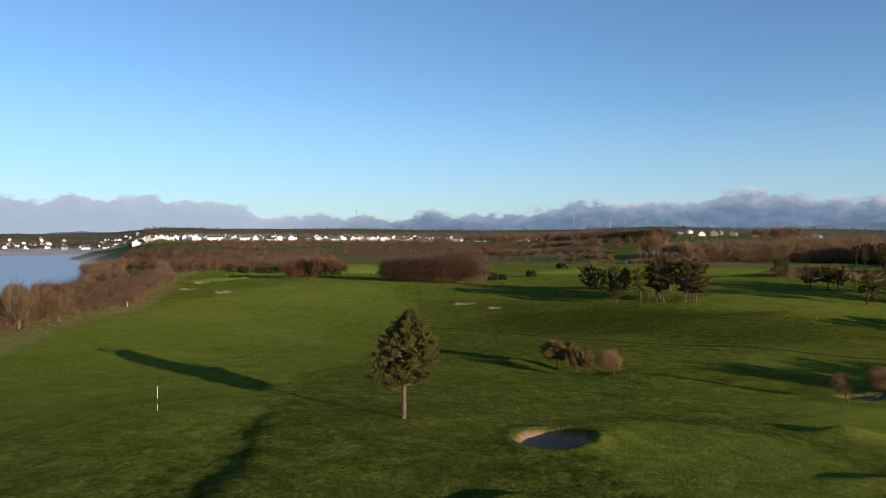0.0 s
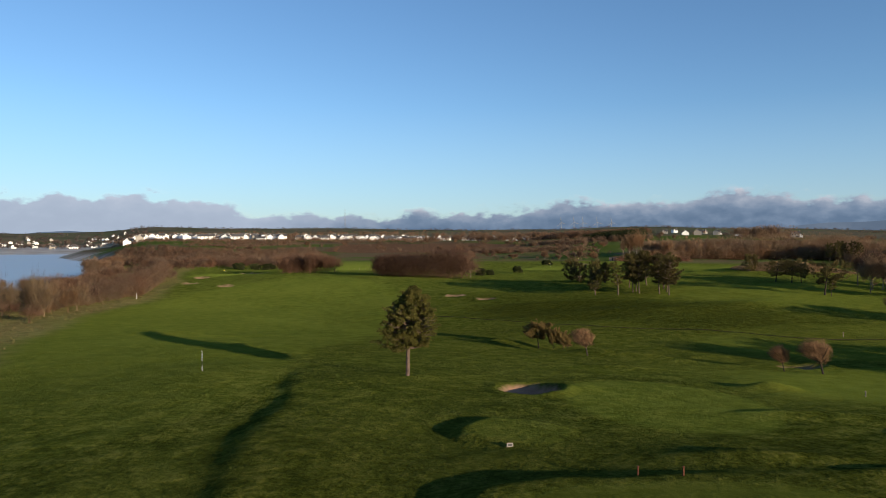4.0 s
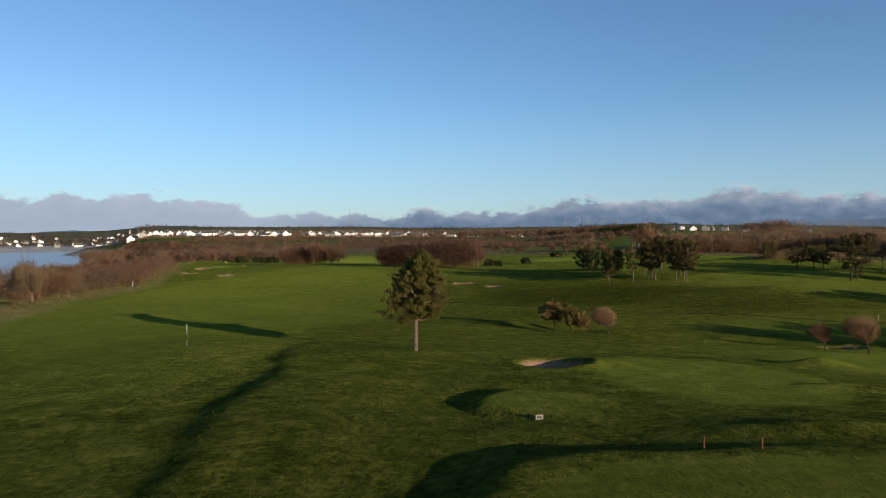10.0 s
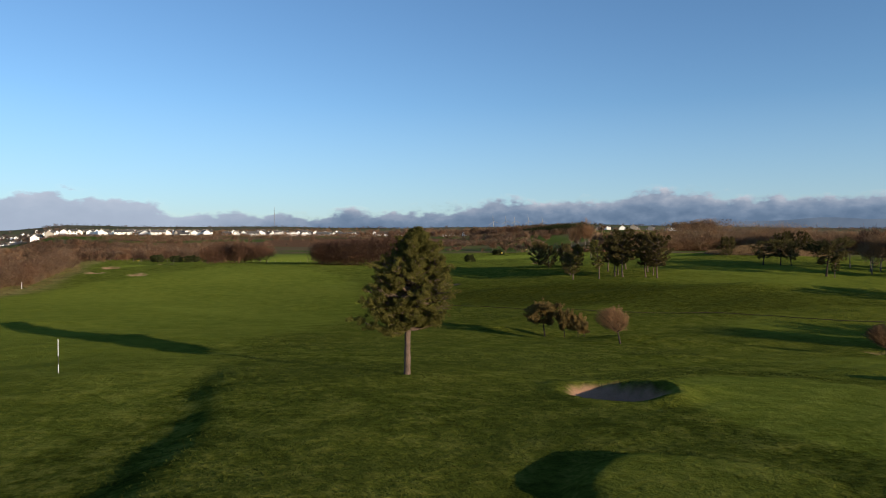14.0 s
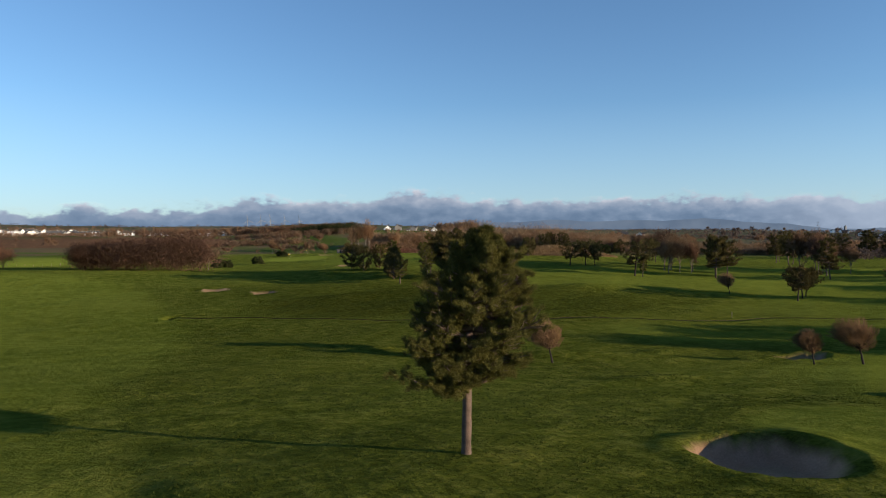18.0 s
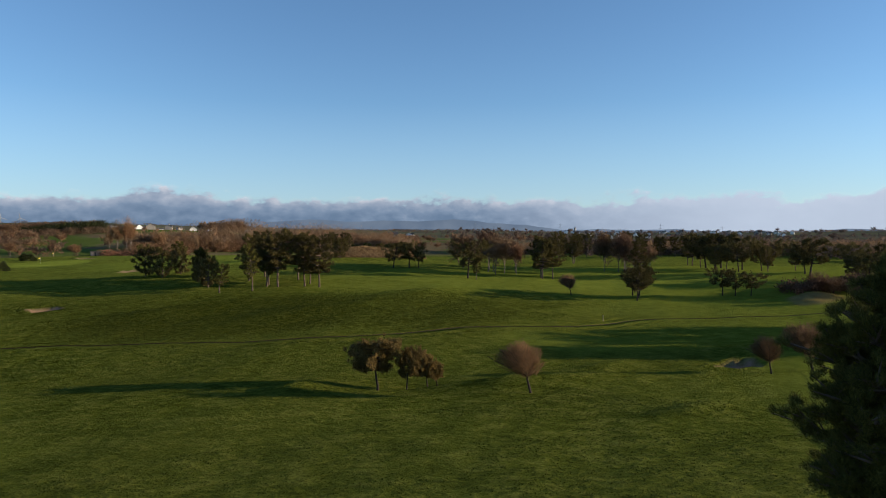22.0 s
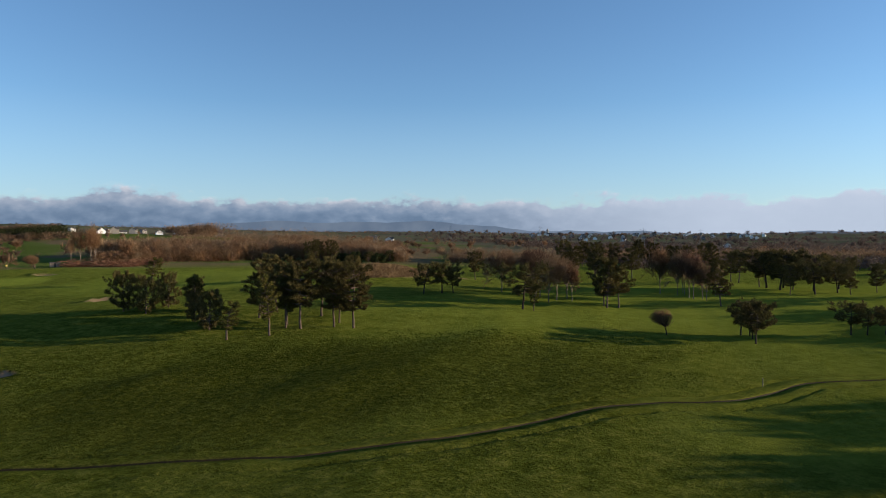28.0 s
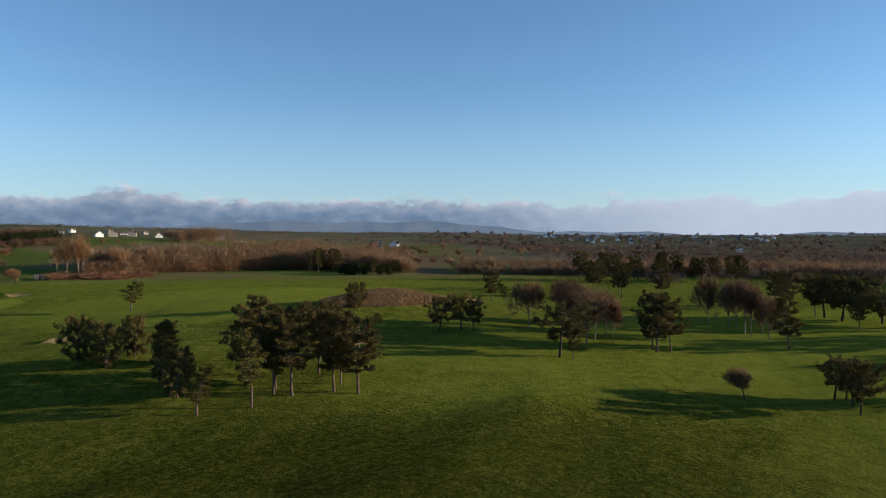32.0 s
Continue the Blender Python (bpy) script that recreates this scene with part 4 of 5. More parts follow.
for k, (x, y, h, w) in enumerate([(199.2, 168.9, 10.3, 1.0), (197.5, 166.4, 10.8, 1.0), (193, 161.5, 11, 1.0), (195.5, 159, 11, 1.0), (193.6, 153.3, 10, 1.0), (201, 163, 10.5, 1.0), (178.7, 154.9, 8.6, 1.0), (183.9, 150.5, 8.4, .95),
                                  (193.8, 147.7, 7.8, .9), (198, 139.6, 8, 1.0), (175.4, 128.6, 9.6, 1.0), (179, 131, 8.6, .9), (165.3, 116.2, 7.8, 1.1), (162.1, 112, 7, 1.0), (168.5, 113.5, 7, 1.0), (186, 143, 8, 1), (205, 150, 9, 1),
                                  (190, 122, 8, 1), (200, 118, 8, 1), (182, 106, 8, 1.0)]):
    (KU[k % 2] if k % 3 else KP[k % 2]).stand(x, y, 0.9 * h, "broad-headed dark pine in an open row", "pine row across the fairway", w)
for k, (x, y, h) in enumerate([(320, 310, 14), (324, 301, 13.5), (323, 293, 13), (331, 286, 12), (325, 270, 14), (338, 276, 12), (344, 270, 12.4), (351, 263, 11), (356, 256, 11), (353, 246, 12), (349, 240, 12.5), (340, 256, 11),
                               (252, 262, 12), (246, 249, 11), (232, 240, 12), (238, 228, 11), (264, 270, 11), (223, 183, 10.5), (230, 188, 10), (239, 180, 10)]):
    KP[k % 3].stand(x, y, h, "tall dark pine in the belt behind the course", "pine belt", 1.1)
for k, (x, y, h) in enumerate([(254, 449, 12), (258, 446, 13), (262, 447, 12.5), (266, 443, 13), (270, 442, 12.5), (263, 452, 13)]):
    KP[k % 3].stand(x, y, h, "tall dark pine before the brown wood", "pines before the wood", 0.75)
for k, (x, y, h) in enumerate([(278, 421, 6), (291, 416, 6.5)]):
    KLOW[k % 2].stand(x, y, h, "low dense dark pine at the wood's edge", "pines before the wood", 1.0)
# the windswept trees by the low ridge
KWIND[0].stand(17.3, 114.2, 4.4, "windswept pine with rusty flattened crown on a low ridge", "windswept trees", 0.85, 0)
KWIND[1].stand(19.5, 112.9, 3.8, "leaning windswept pine with thin stem", "windswept trees", 0.55, 170)
KWIND[1].stand(21.0, 111.8, 3.1, "windswept pine leaning over towards its neighbours", "windswept trees", 0.66, 0)
KWIND[1].stand(21.7, 111.3, 2.4, "small windswept pine with low rusty crown", "windswept trees", 0.75, 60)
KROUND[0].stand(22.8, 101.9, 4.2, "windswept bare tree with a round russet crown", "windswept trees", 1.0, 0)
KROUND[0].stand(47.6, 92.3, 3.7, "windswept bare tree beside a sand bunker", "windswept trees", 0.85, 10)
KROUND[1].stand(51.6, 89.9, 4.7, "windswept bare tree beside a sand bunker", "windswept trees", 1.0, 0)
KROUND[1].stand(102.6, 152.6, 4.4, "small round bare tree alone on the fairway", "windswept trees", 0.95, -40)
# bare trees
for k, (x, y, h, w) in enumerate([(125.0, 204.3, 9.8, 1.2), (121.9, 192.3, 11.2, 1.1), (117.5, 186.0, 10.4, 1.0), (122.5, 187.2, 9.4, 1.0), (123, 183.6, 8, .9), (126, 194, 10, 1.1), (128, 188, 9.5, 1.0), (130, 199, 10.5, 1.1),
                                  (161.7, 181.3, 12, .8), (162.5, 177.0, 11.2, .8), (155.7, 171.1, 11.6, .8), (164.0, 175.8, 10.6, .9), (164.6, 168.1, 7.6, .9), (152.3, 168.6, 10.7, .8), (149.8, 164.5, 8.5, .9), (153.2, 166.8, 9, .8), (168, 178, 9.5, .8)]):
    KBARE[k % 3].stand(x, y, h, "slender leafless tree with fine brown twigs", "bare trees on the course", w)
for k, (x, y, h, w) in enumerate([(135.7, 469.9, 21, 0.8), (131, 471, 19, 0.7), (139, 473, 20, 0.8), (127.5, 473, 17, 0.7)]):
    KPOP.stand(x, y, h, "tall pale leafless poplar at the wood's edge", "pale poplars", w)
KROUND[0].stand(104, 452, 6.5, "bare round tree beyond the green", "bare trees on the course", 1.2)
KBARE[0].stand(66, 420, 7.0, "bare tree on the far rough", "bare trees on the course", 1.0)

# scrub beside the course, bush by bush
rng = np.random.default_rng(5)
for k in range(64):
    y = rng.uniform(135, 330)
    x = float(rough_edge(y)) - 4 - rng.uniform(0, 48)
    if bay(x, y) > 0.02:
        continue
    KBUSH[k % 3].stand(x, y, rng.uniform(3.2, 6.0), "leafless brown thicket bush in the scrub beside the course", "scrub bushes", rng.uniform(0.9, 1.3))
for x, y, h in ((-84, 150, 7.5), (-88, 156, 8.5), (-93, 150, 8.0), (-98, 160, 7.5), (-91, 164, 8.5), (-86, 168, 7.0), (-58, 77, 5.5), (-62, 80, 6.5), (-97, 168, 8), (-84, 160, 6.0), (-104, 156, 7.5)):
    KBUSH[3].stand(x, y, h, "straggling pale brown bush at the rough's edge", "scrub bushes", 0.8)
for k, (x, y, h, w) in enumerate([(-110, 398, 3, 1.6), (-102, 402, 2.6, 1.8), (-93, 398, 2.8, 1.8), (-85, 403, 2.6, 1.6), (20, 296, 2.6, 1.2), (24, 300, 2.0, 1.3), (38, 318, 2.4, 1.3), (60, 372, 2.2, 1.8),
                                  (258, 421, 5, 1.1), (262, 415, 5.5, 1.0), (271, 405, 5, 1.2)]):
    KGREEN.stand(x, y, h, "dark evergreen bush in rough grass", "evergreen bushes", w)
for k in range(26):
    y = rng.uniform(140, 215)
    x = float(rough_edge(y)) - 9 - rng.uniform(0, 34)
    KBUSH[(k + 1) % 3].stand(x, y, rng.uniform(3.0, 5.6), "leafless brown thicket bush in the scrub beside the course", "scrub bushes", rng.uniform(0.9, 1.3))
# the russet thicket and its outlier
for k in range(20):
    t = rng.uniform(0, 1)
    KBUSH[1].stand(-21 + 34 * t + rng.normal() * 1.5, 276 - 14 * t + rng.uniform(-3, 16), rng.uniform(7.0, 9.0), "dense russet leafless thicket between fairways", "russet thicket", 1.0)
for k in range(12):
    KBUSH[1].stand(-66 + 22 * k / 11, 310 + rng.uniform(-4, 5), rng.uniform(7.0, 9.2), "russet leafless bush in a low hedge", "russet hedge", 0.9)
KBARE[1].stand(14.5, 277, 6.5, "small bare tree before the thicket", "bare trees on the course", 1.2)
for k in range(14):
    KBUSH[k % 2].stand(rng.uniform(130, 150), rng.uniform(102, 116) - 0.1 * k, rng.uniform(2.6, 5.2), "brown scrub bush on a bare bank", "bank scrub", 1.2)
# trees out on the sunward side, whose shade falls across the fairway
for k, (p, q) in enumerate([(116, 20), (116, 26), (115, 33), (118, 36), (121, 40), (126, 34), (131, 36), (135, 46), (137, 52), (117, 40), (119, 46), (129, 48), (133, 57), (124, 52), (119, 27)]):
    KP[k % 3].stand(9.4 + 0.743 * q + 0.669 * p, -14.1 - 0.669 * q + 0.743 * p, 10.6 + 0.4 * (k % 4), "dark pine beyond the bunker", "pines beyond the bunker", 1.2)
for kind in KP + KU + [KTHIN] + KLOW + KWIND + KROUND + KBARE + [KPOP] + KBUSH + [KGREEN]:
    kind.finish()


# ---- woods, hedges and thickets too many to count ----
def far_soups(seed, h, width, n=5, **kw):
    out = []
    for i in range(n):
        wood, fine = bare(np.random.default_rng(seed + i), h, width, kw.get("frac", 0.2), levels=kw.get("levels", (6, 5, 5, 4)), thick=0.011, twig=kw.get("twig", 0.05), spread=kw.get("spread", 0.55), stems=kw.get("stems", 1), flat=True)
        fine.moved(wood, 0, 0, 0, 1, 0)
        out.append(fine)
    return out


def wood_mass(name, protos, spots, mat, label, category="wood", core=None):
    """spots: rows of x, y, height in units of the prototype's; core: the close inner growth."""
    s = core or Soup()
    r = np.random.default_rng(len(spots))
    for i, (x, y, k) in enumerate(spots):
        if bay(x, y) < 0.03:
            s.moved(protos[i % len(protos)], x, y, at(x, y) - 0.3 * k - 0.1, k, r.uniform(0, 6.3), r.uniform(0.9, 1.25))
    return tagged(s.build(name, mat), label, category, kind="stuff")


def fuzz(x, y, h, size, seed, soup=None):
    """Close twiggy growth: every so many spots are gathered into one rounded, lobed crown of fine slips."""
    r = np.random.default_rng(seed)
    k = bay(x, y) < 0.03
    x, y = x[k], y[k]
    tall = h[k] if np.ndim(h) else np.full(len(x), float(h))
    mean = float(np.mean(tall))
    each = int(np.clip(20 * mean / size, 16, 230))
    m = max(1, len(x) // each)
    top = tall[:m] * r.uniform(0.72, 1.12, m)
    wide = np.maximum(top * r.uniform(0.42, 0.66, m), size * 1.0)
    who = np.repeat(np.arange(m), each)
    d = unit(r.normal(size=(len(who), 3)))
    lobe = 1 + 0.22 * np.sin(d[:, 0] * 5 + who) * np.cos(d[:, 1] * 5 + 2 * who) + 0.12 * np.sin(d[:, 2] * 9 + 3 * who)
    reach = (r.random(len(who)) ** 0.45 * lobe)[:, None]
    foot = np.stack([x[:m], y[:m], land(x[:m], y[:m])], -1)
    a = foot[who] + d * reach * np.stack([wide, wide, top * 0.48], -1)[who] + np.stack([0 * top, 0 * top, top * 0.50], -1)[who]
    a[:, 2] = np.maximum(a[:, 2], foot[who, 2])
    b = a + unit(d * (0.8, 0.8, 0.5) + r.normal(size=d.shape) * 0.7 + (0, 0, 0.12)) * size * r.uniform(0.3, 0.75, (len(who), 1))
    s = soup or Soup()
    w = size * 0.15 * r.uniform(0.6, 1.3, len(who))
    s.add(*sticks(a, b, w, w * 0.5, True))
    return s


def strip(line, depth, h, n, size, seed, soup=None, rise=False, profile=(1.0, 1.0)):
    """Growth along a line, reaching away from the course; profile: heights along it."""
    r = np.random.default_rng(seed)
    p = np.array(line, float)
    cum = np.r_[0, np.cumsum(np.hypot(*np.diff(p, axis=0).T))]
    t = r.uniform(0, cum[-1], n)
    x, y = np.interp(t, cum, p[:, 0]), np.interp(t, cum, p[:, 1])
    d = np.hypot(x, y)
    k = depth * r.random(n) ** 1.5 + 1.5 * wobble(x, y, 9.0, seed)
    tall = h * np.interp(t / cum[-1], np.linspace(0, 1, len(profile)), profile)
    return fuzz(x + x / d * k, y + y / d * k, tall * (0.62 + 0.5 * k / depth) if rise else tall, size, seed, soup)


def sweep(az0, az1, d0, d1, h, n, size, seed, soup=None, patch=0):
    """Growth over a sector of the country, in patches or all over."""
    r = np.random.default_rng(seed)
    a = np.radians(r.uniform(az0, az1, n) + 0.4 * r.normal(size=n))
    d = d0 + (d1 - d0) * r.random(n) ** 1.2 + (d1 - d0) * 0.12 * np.sin(a * 50 + seed)
    x, y = d * np.sin(a), d * np.cos(a)
    k = wobble(x, y, patch, seed) > -0.02 if patch else x == x
    return fuzz(x[k], y[k], h, size, seed, soup)


def along(line, n, depth, seed, lo, hi):
    r = np.random.default_rng(seed)
    p = np.array(line, float)
    seg = np.hypot(*np.diff(p, axis=0).T)
    cum = np.r_[0, np.cumsum(seg)]
    out = []
    for s in np.sort(r.uniform(0, cum[-1], n)):
        x, y = np.interp(s, cum, p[:, 0]), np.interp(s, cum, p[:, 1])
        k = r.uniform(0, depth)
        d = math.hypot(x, y)
        out.append((x + x / d * k, y + y / d * k, r.uniform(lo, hi)))
    return out


FAR_TREES = far_soups(300, 10.0, 7.5, 5, twig=0.075, levels=(7, 6, 5, 2), frac=0.14)
FAR_BUSH = far_soups(320, 10.0, 15.0, 4, twig=0.075, frac=0.08, stems=3, levels=(9, 5, 4, 3), spread=1.0)
WOOD_EDGE = [(147, 489), (184, 483), (222, 476), (252, 463), (282, 440), (297, 408)]
wood_mass("bare_wood", FAR_TREES, along(WOOD_EDGE[:4], 40, 30, 1, 1.1, 1.45), GOLD_TWIGS, "leafless golden-brown birch wood along the course", core=strip(WOOD_EDGE, 40, 19.0, 140000, 1.25, 31, None, True, (0.72, 0.86, 1.0, 0.98, 0.8, 0.5)))
wood_mass("wood_undergrowth", FAR_BUSH, along(WOOD_EDGE, 24, 20, 2, 0.35, 0.6), SCRUB, "brown undergrowth along the wood's edge", "undergrowth", core=strip(WOOD_EDGE, 12, 3.5, 14000, 1.4, 34))
LOW_EDGE = [(312, 385), (322, 368), (342, 331), (372, 290), (392, 240), (400, 190), (380, 150)]
wood_mass("low_wood", FAR_TREES, along(LOW_EDGE, 40, 46, 3, 0.7, 1.0), GOLD_TWIGS, "low brown leafless wood behind the pines", core=strip(LOW_EDGE, 46, 9.5, 80000, 1.3, 32, None, True))
LEFT_EDGE = [(-165, 400), (-140, 408), (-112, 415), (-85, 424), (-66, 432)]
wood_mass("thicket_left", FAR_BUSH, along(LEFT_EDGE, 24, 60, 4, 0.4, 0.6), SCRUB, "brown thickets between course and village", "thicket", core=strip(LEFT_EDGE, 70, 5.8, 60000, 1.1, 33))
wood_mass("thicket_shore", FAR_BUSH, along([(-120, 210), (-140, 290), (-165, 350), (-185, 420)], 24, 46, 5, 0.45, 0.8), TWIGS, "brown thickets towards the shore", "thicket", core=strip([(-104, 190), (-122, 250), (-140, 310), (-165, 370)], 50, 4.5, 20000, 1.2, 35))
wood_mass("scrub_crowns", FAR_BUSH, [], SCRUB, "rounded leafless brown crowns in the scrub", "thicket", core=strip([(-86, 150), (-91, 172), (-87, 205), (-98, 250), (-115, 300), (-142, 360)], 44, 6.6, 80000, 0.62, 66))
wood_mass("scrub_brush", FAR_BUSH, [], PALE_TWIGS, "low tangled brushwood under the scrub bushes", "brushwood", core=strip([(-86, 150), (-90, 172), (-86, 205), (-98, 250), (-116, 300), (-140, 360)], 28, 2.4, 36000, 0.7, 36))
THICKET = [(-22, 277), (-10, 271), (2, 266), (13, 262)]
wood_mass("russet_twigs", FAR_BUSH, [], RED_TWIGS, "close russet twigs through the thicket", "thicket", core=strip(THICKET, 17, 11.0, 70000, 0.75, 37, strip([(-66, 308), (-44, 312)], 6, 7.5, 16000, 0.8, 38)))
wood_mass("bank_brush", FAR_BUSH, [], RED_TWIGS, "tangled brown brushwood on a bare bank", "brushwood", core=strip([(129, 117), (135, 115), (142, 110), (150, 104)], 13, 3.0, 9000, 0.8, 62))

# ---- buildings and far country ----
def box(bm, x0, x1, y0, y1, z0, z1):
    v = [bm.verts.new(p) for p in ((x0, y0, z0), (x1, y0, z0), (x1, y1, z0), (x0, y1, z0), (x0, y0, z1), (x1, y0, z1), (x1, y1, z1), (x0, y1, z1))]
    for f in ((3, 2, 1, 0), (4, 5, 6, 7), (0, 1, 5, 4), (1, 2, 6, 5), (2, 3, 7, 6), (3, 0, 4, 7)):
        bm.faces.new([v[i] for i in f])


def part(name, bm, mat, parent, label=""):
    me = bpy.data.meshes.new(name)
    bm.normal_update()
    bm.to_mesh(me)
    bm.free()
    me.materials.append(mat)
    ob = new(name, me)
    ob.parent = parent
    return tagged(ob, label)


def boxed(name, dims, mat, parent, label="", bevel=0.0):
    bm = bmesh.new()
    box(bm, *dims)
    if bevel:
        bmesh.ops.bevel(bm, geom=bm.edges[:], offset=bevel, segments=2, affect="EDGES")
    return part(name, bm, mat, parent, label)


def house(long, deep, eaves, rise, wall_mat, floors=2, gable=False):
    root = new("house")
    bm = bmesh.new()
    box(bm, -long / 2, long / 2, -deep / 2, deep / 2, -2.0, eaves)
    for s in (-1, 1):                                  # gable ends
        x = s * long / 2
        a, b, c = bm.verts.new((x, -deep / 2, eaves)), bm.verts.new((x, deep / 2, eaves)), bm.verts.new((x, 0, eaves + rise))
        bm.faces.new((a, b, c))
    if gable:                                          # a front wing with its own gable
        box(bm, -long * 0.42, -long * 0.08, -deep / 2 - 1.6, -deep / 2 - 0.003, -2.0, eaves)
        a, b, c = bm.verts.new((-long * 0.42, -deep / 2 - 1.6, eaves)), bm.verts.new((-long * 0.08, -deep / 2 - 1.6, eaves)), bm.verts.new((-long * 0.25, -deep / 2 - 1.6, eaves + rise * 0.8))
        bm.faces.new((a, b, c))
    part("wall", bm, wall_mat, root)
    bm = bmesh.new()
    o, t = 0.35, 0.16
    for s in (-1, 1):
        y0, y1 = s * (deep / 2 + o), 0.0
        z0, z1 = eaves - o * rise / (deep / 2), eaves + rise
        lo = [bm.verts.new((x, y, z)) for x, y, z in ((-long / 2 - o, y0, z0), (long / 2 + o, y0, z0), (long / 2 + o, y1, z1), (-long / 2 - o, y1, z1))]
        hi = [bm.verts.new((v.co.x, v.co.y, v.co.z + t)) for v in lo]
        bm.faces.new(lo)
        bm.faces.new(hi)
        for i in range(4):
            bm.faces.new((lo[i], lo[(i + 1) % 4], hi[(i + 1) % 4], hi[i]))
    if gable:
        for s in (-1, 1):
            xe, xr = -long * 0.25 + s * (long * 0.17 + 0.3), -long * 0.25
            q = [bm.verts.new(p) for p in ((xe, -deep / 2 - 1.9, eaves - 0.15), (xe, 0, eaves - 0.15), (xr, 0, eaves + rise * 0.8 + 0.12), (xr, -deep / 2 - 1.9, eaves + rise * 0.8 + 0.12))]
            bm.faces.new(q)
    roof = part("roof", bm, SLATE, root)
    chim = boxed("chimney", (long * 0.36, long * 0.36 + 0.9, -0.35, 0.35, eaves + rise * 0.7, eaves + rise + 1.0), STONE_WALL, roof)
    for fl in range(floors):
        for k in range(3):
            x = long * (-0.30 + 0.30 * k)
            y = -deep / 2 - (1.6 if gable and k == 0 else 0.0)
            z = 0.9 + 2.6 * fl
            boxed("window", (x - 0.65, x + 0.65, y - 0.05, y + 0.06, z, z + 1.2), GLASS, root)
    boxed("door", (long * 0.12, long * 0.12 + 0.95, -deep / 2 - 0.05, -deep / 2 + 0.06, 0.0, 2.05), BLACK_PAINT, root)
    return root


HOUSES = [house(11, 8, 5.2, 2.8, RENDER_WHITE, 2, True), house(13, 8.5, 3.0, 3.0, RENDER_WHITE, 1), house(17, 8, 5.2, 2.6, RENDER_WHITE, 2), house(11, 8, 5.0, 3.0, STONE_WALL, 2, True)]
house_spots = [[], [], [], []]
rng = np.random.default_rng(77)


def settle(az0, az1, d0, d1, n, gap, kinds, label, group, size=1.0):
    done = []
    tries = 0
    while len(done) < n and tries < n * 40:
        tries += 1
        a, d = radians(rng.uniform(az0, az1)), rng.uniform(d0, d1)
        x, y = d * math.sin(a), d * math.cos(a)
        if any(math.hypot(x - u, y - v) < gap for u, v in done) or bay(x, y) > 0.01:
            continue
        done.append((x, y))
        k = kinds[int(rng.integers(len(kinds)))]
        face = -math.degrees(a) + rng.choice([0, 90, 80, -8, 96]) + rng.uniform(-6, 6)
        house_spots[k].append((Matrix.Translation((x, y, at(x, y))) @ Matrix.Rotation(radians(face), 4, "Z") @ Matrix.Diagonal((size, size, size * rng.uniform(0.9, 1.1), 1)), label, group))
    return done


V = []
V += settle(-23.5, -12.0, 1000, 1340, 130, 14, [0, 0, 1, 0, 3, 2], "white rendered house with grey slate roof on the hillside", "village houses", 1.0)
V += settle(-10.8, -1.0, 1040, 1230, 90, 13.5, [1, 1, 0, 1], "low white bungalow with grey roof in a close row", "bungalow row", 1.0)
V += settle(-0.5, 9.0, 1050, 1250, 18, 22, [0, 1, 2], "white house among bare trees", "village houses", 0.85)
V += settle(-36, -23, 1720, 2500, 66, 20, [0, 2, 3], "distant pale house across the bay", "houses across the bay")
V += settle(17, 31, 980, 1150, 6, 24, [3, 1, 3], "house with slate roof behind the wood", "houses behind the wood")
V += settle(52, 70, 1700, 2300, 54, 24, [0, 2, 3], "distant town house on the plain", "distant town")
settle(64.5, 66.0, 1090, 1110, 1, 5, [2], "white farmhouse on the plain", "farm buildings")
settle(38.3, 39.0, 878, 884, 1, 5, [0], "dark-roofed farmhouse with white gables on a green hill", "farm buildings")
settle(37.0, 37.6, 880, 890, 1, 5, [3], "low stone barn beside a farmhouse", "farm buildings")
for k, (a, d) in enumerate(((19.5, 1080), (20.2, 1130), (22.5, 1120), (23.6, 1100), (25.0, 1150), (27.3, 1100))):
    d *= 1.3
    x, y = 3 + d * math.sin(radians(a)), 117 + d * math.cos(radians(a))
    house_spots[(3, 0, 3, 1, 3, 0)[k]].append((Matrix.Translation((x, y, at(x, y))) @ Matrix.Rotation(radians(-a + 25 * (k % 3)), 4, "Z"), "house with slate roof and white gable behind the wood", "houses behind the wood"))
for proto, spots in zip(HOUSES, house_spots):
    for m, label, group in spots[1:]:
        tagged(copy_thing(proto, m), label, "house", group)
    proto.matrix_basis = spots[0][0]
    tagged(proto, spots[0][1], "house", spots[0][2])

# trees and hedges of the farmland
def polar(a, d):
    return d * math.sin(radians(a)), d * math.cos(radians(a))


BIG_TREES = far_soups(340, 10.0, 9.5, 4, twig=0.24, levels=(7, 5, 4, 0), frac=0.12, spread=0.75)
BIG_BUSH = far_soups(350, 10.0, 20.0, 4, twig=0.24, levels=(7, 5, 5, 0), frac=0.05, spread=1.0, stems=3)


def sector(az0, az1, d0, d1, n, lo, hi, seed):
    r = np.random.default_rng(seed)
    out = []
    while len(out) < n:
        x, y = polar(r.uniform(az0, az1), r.uniform(d0, d1))
        if bay(x, y) < 0.02:
            out.append((x, y, r.uniform(lo, hi)))
    return out


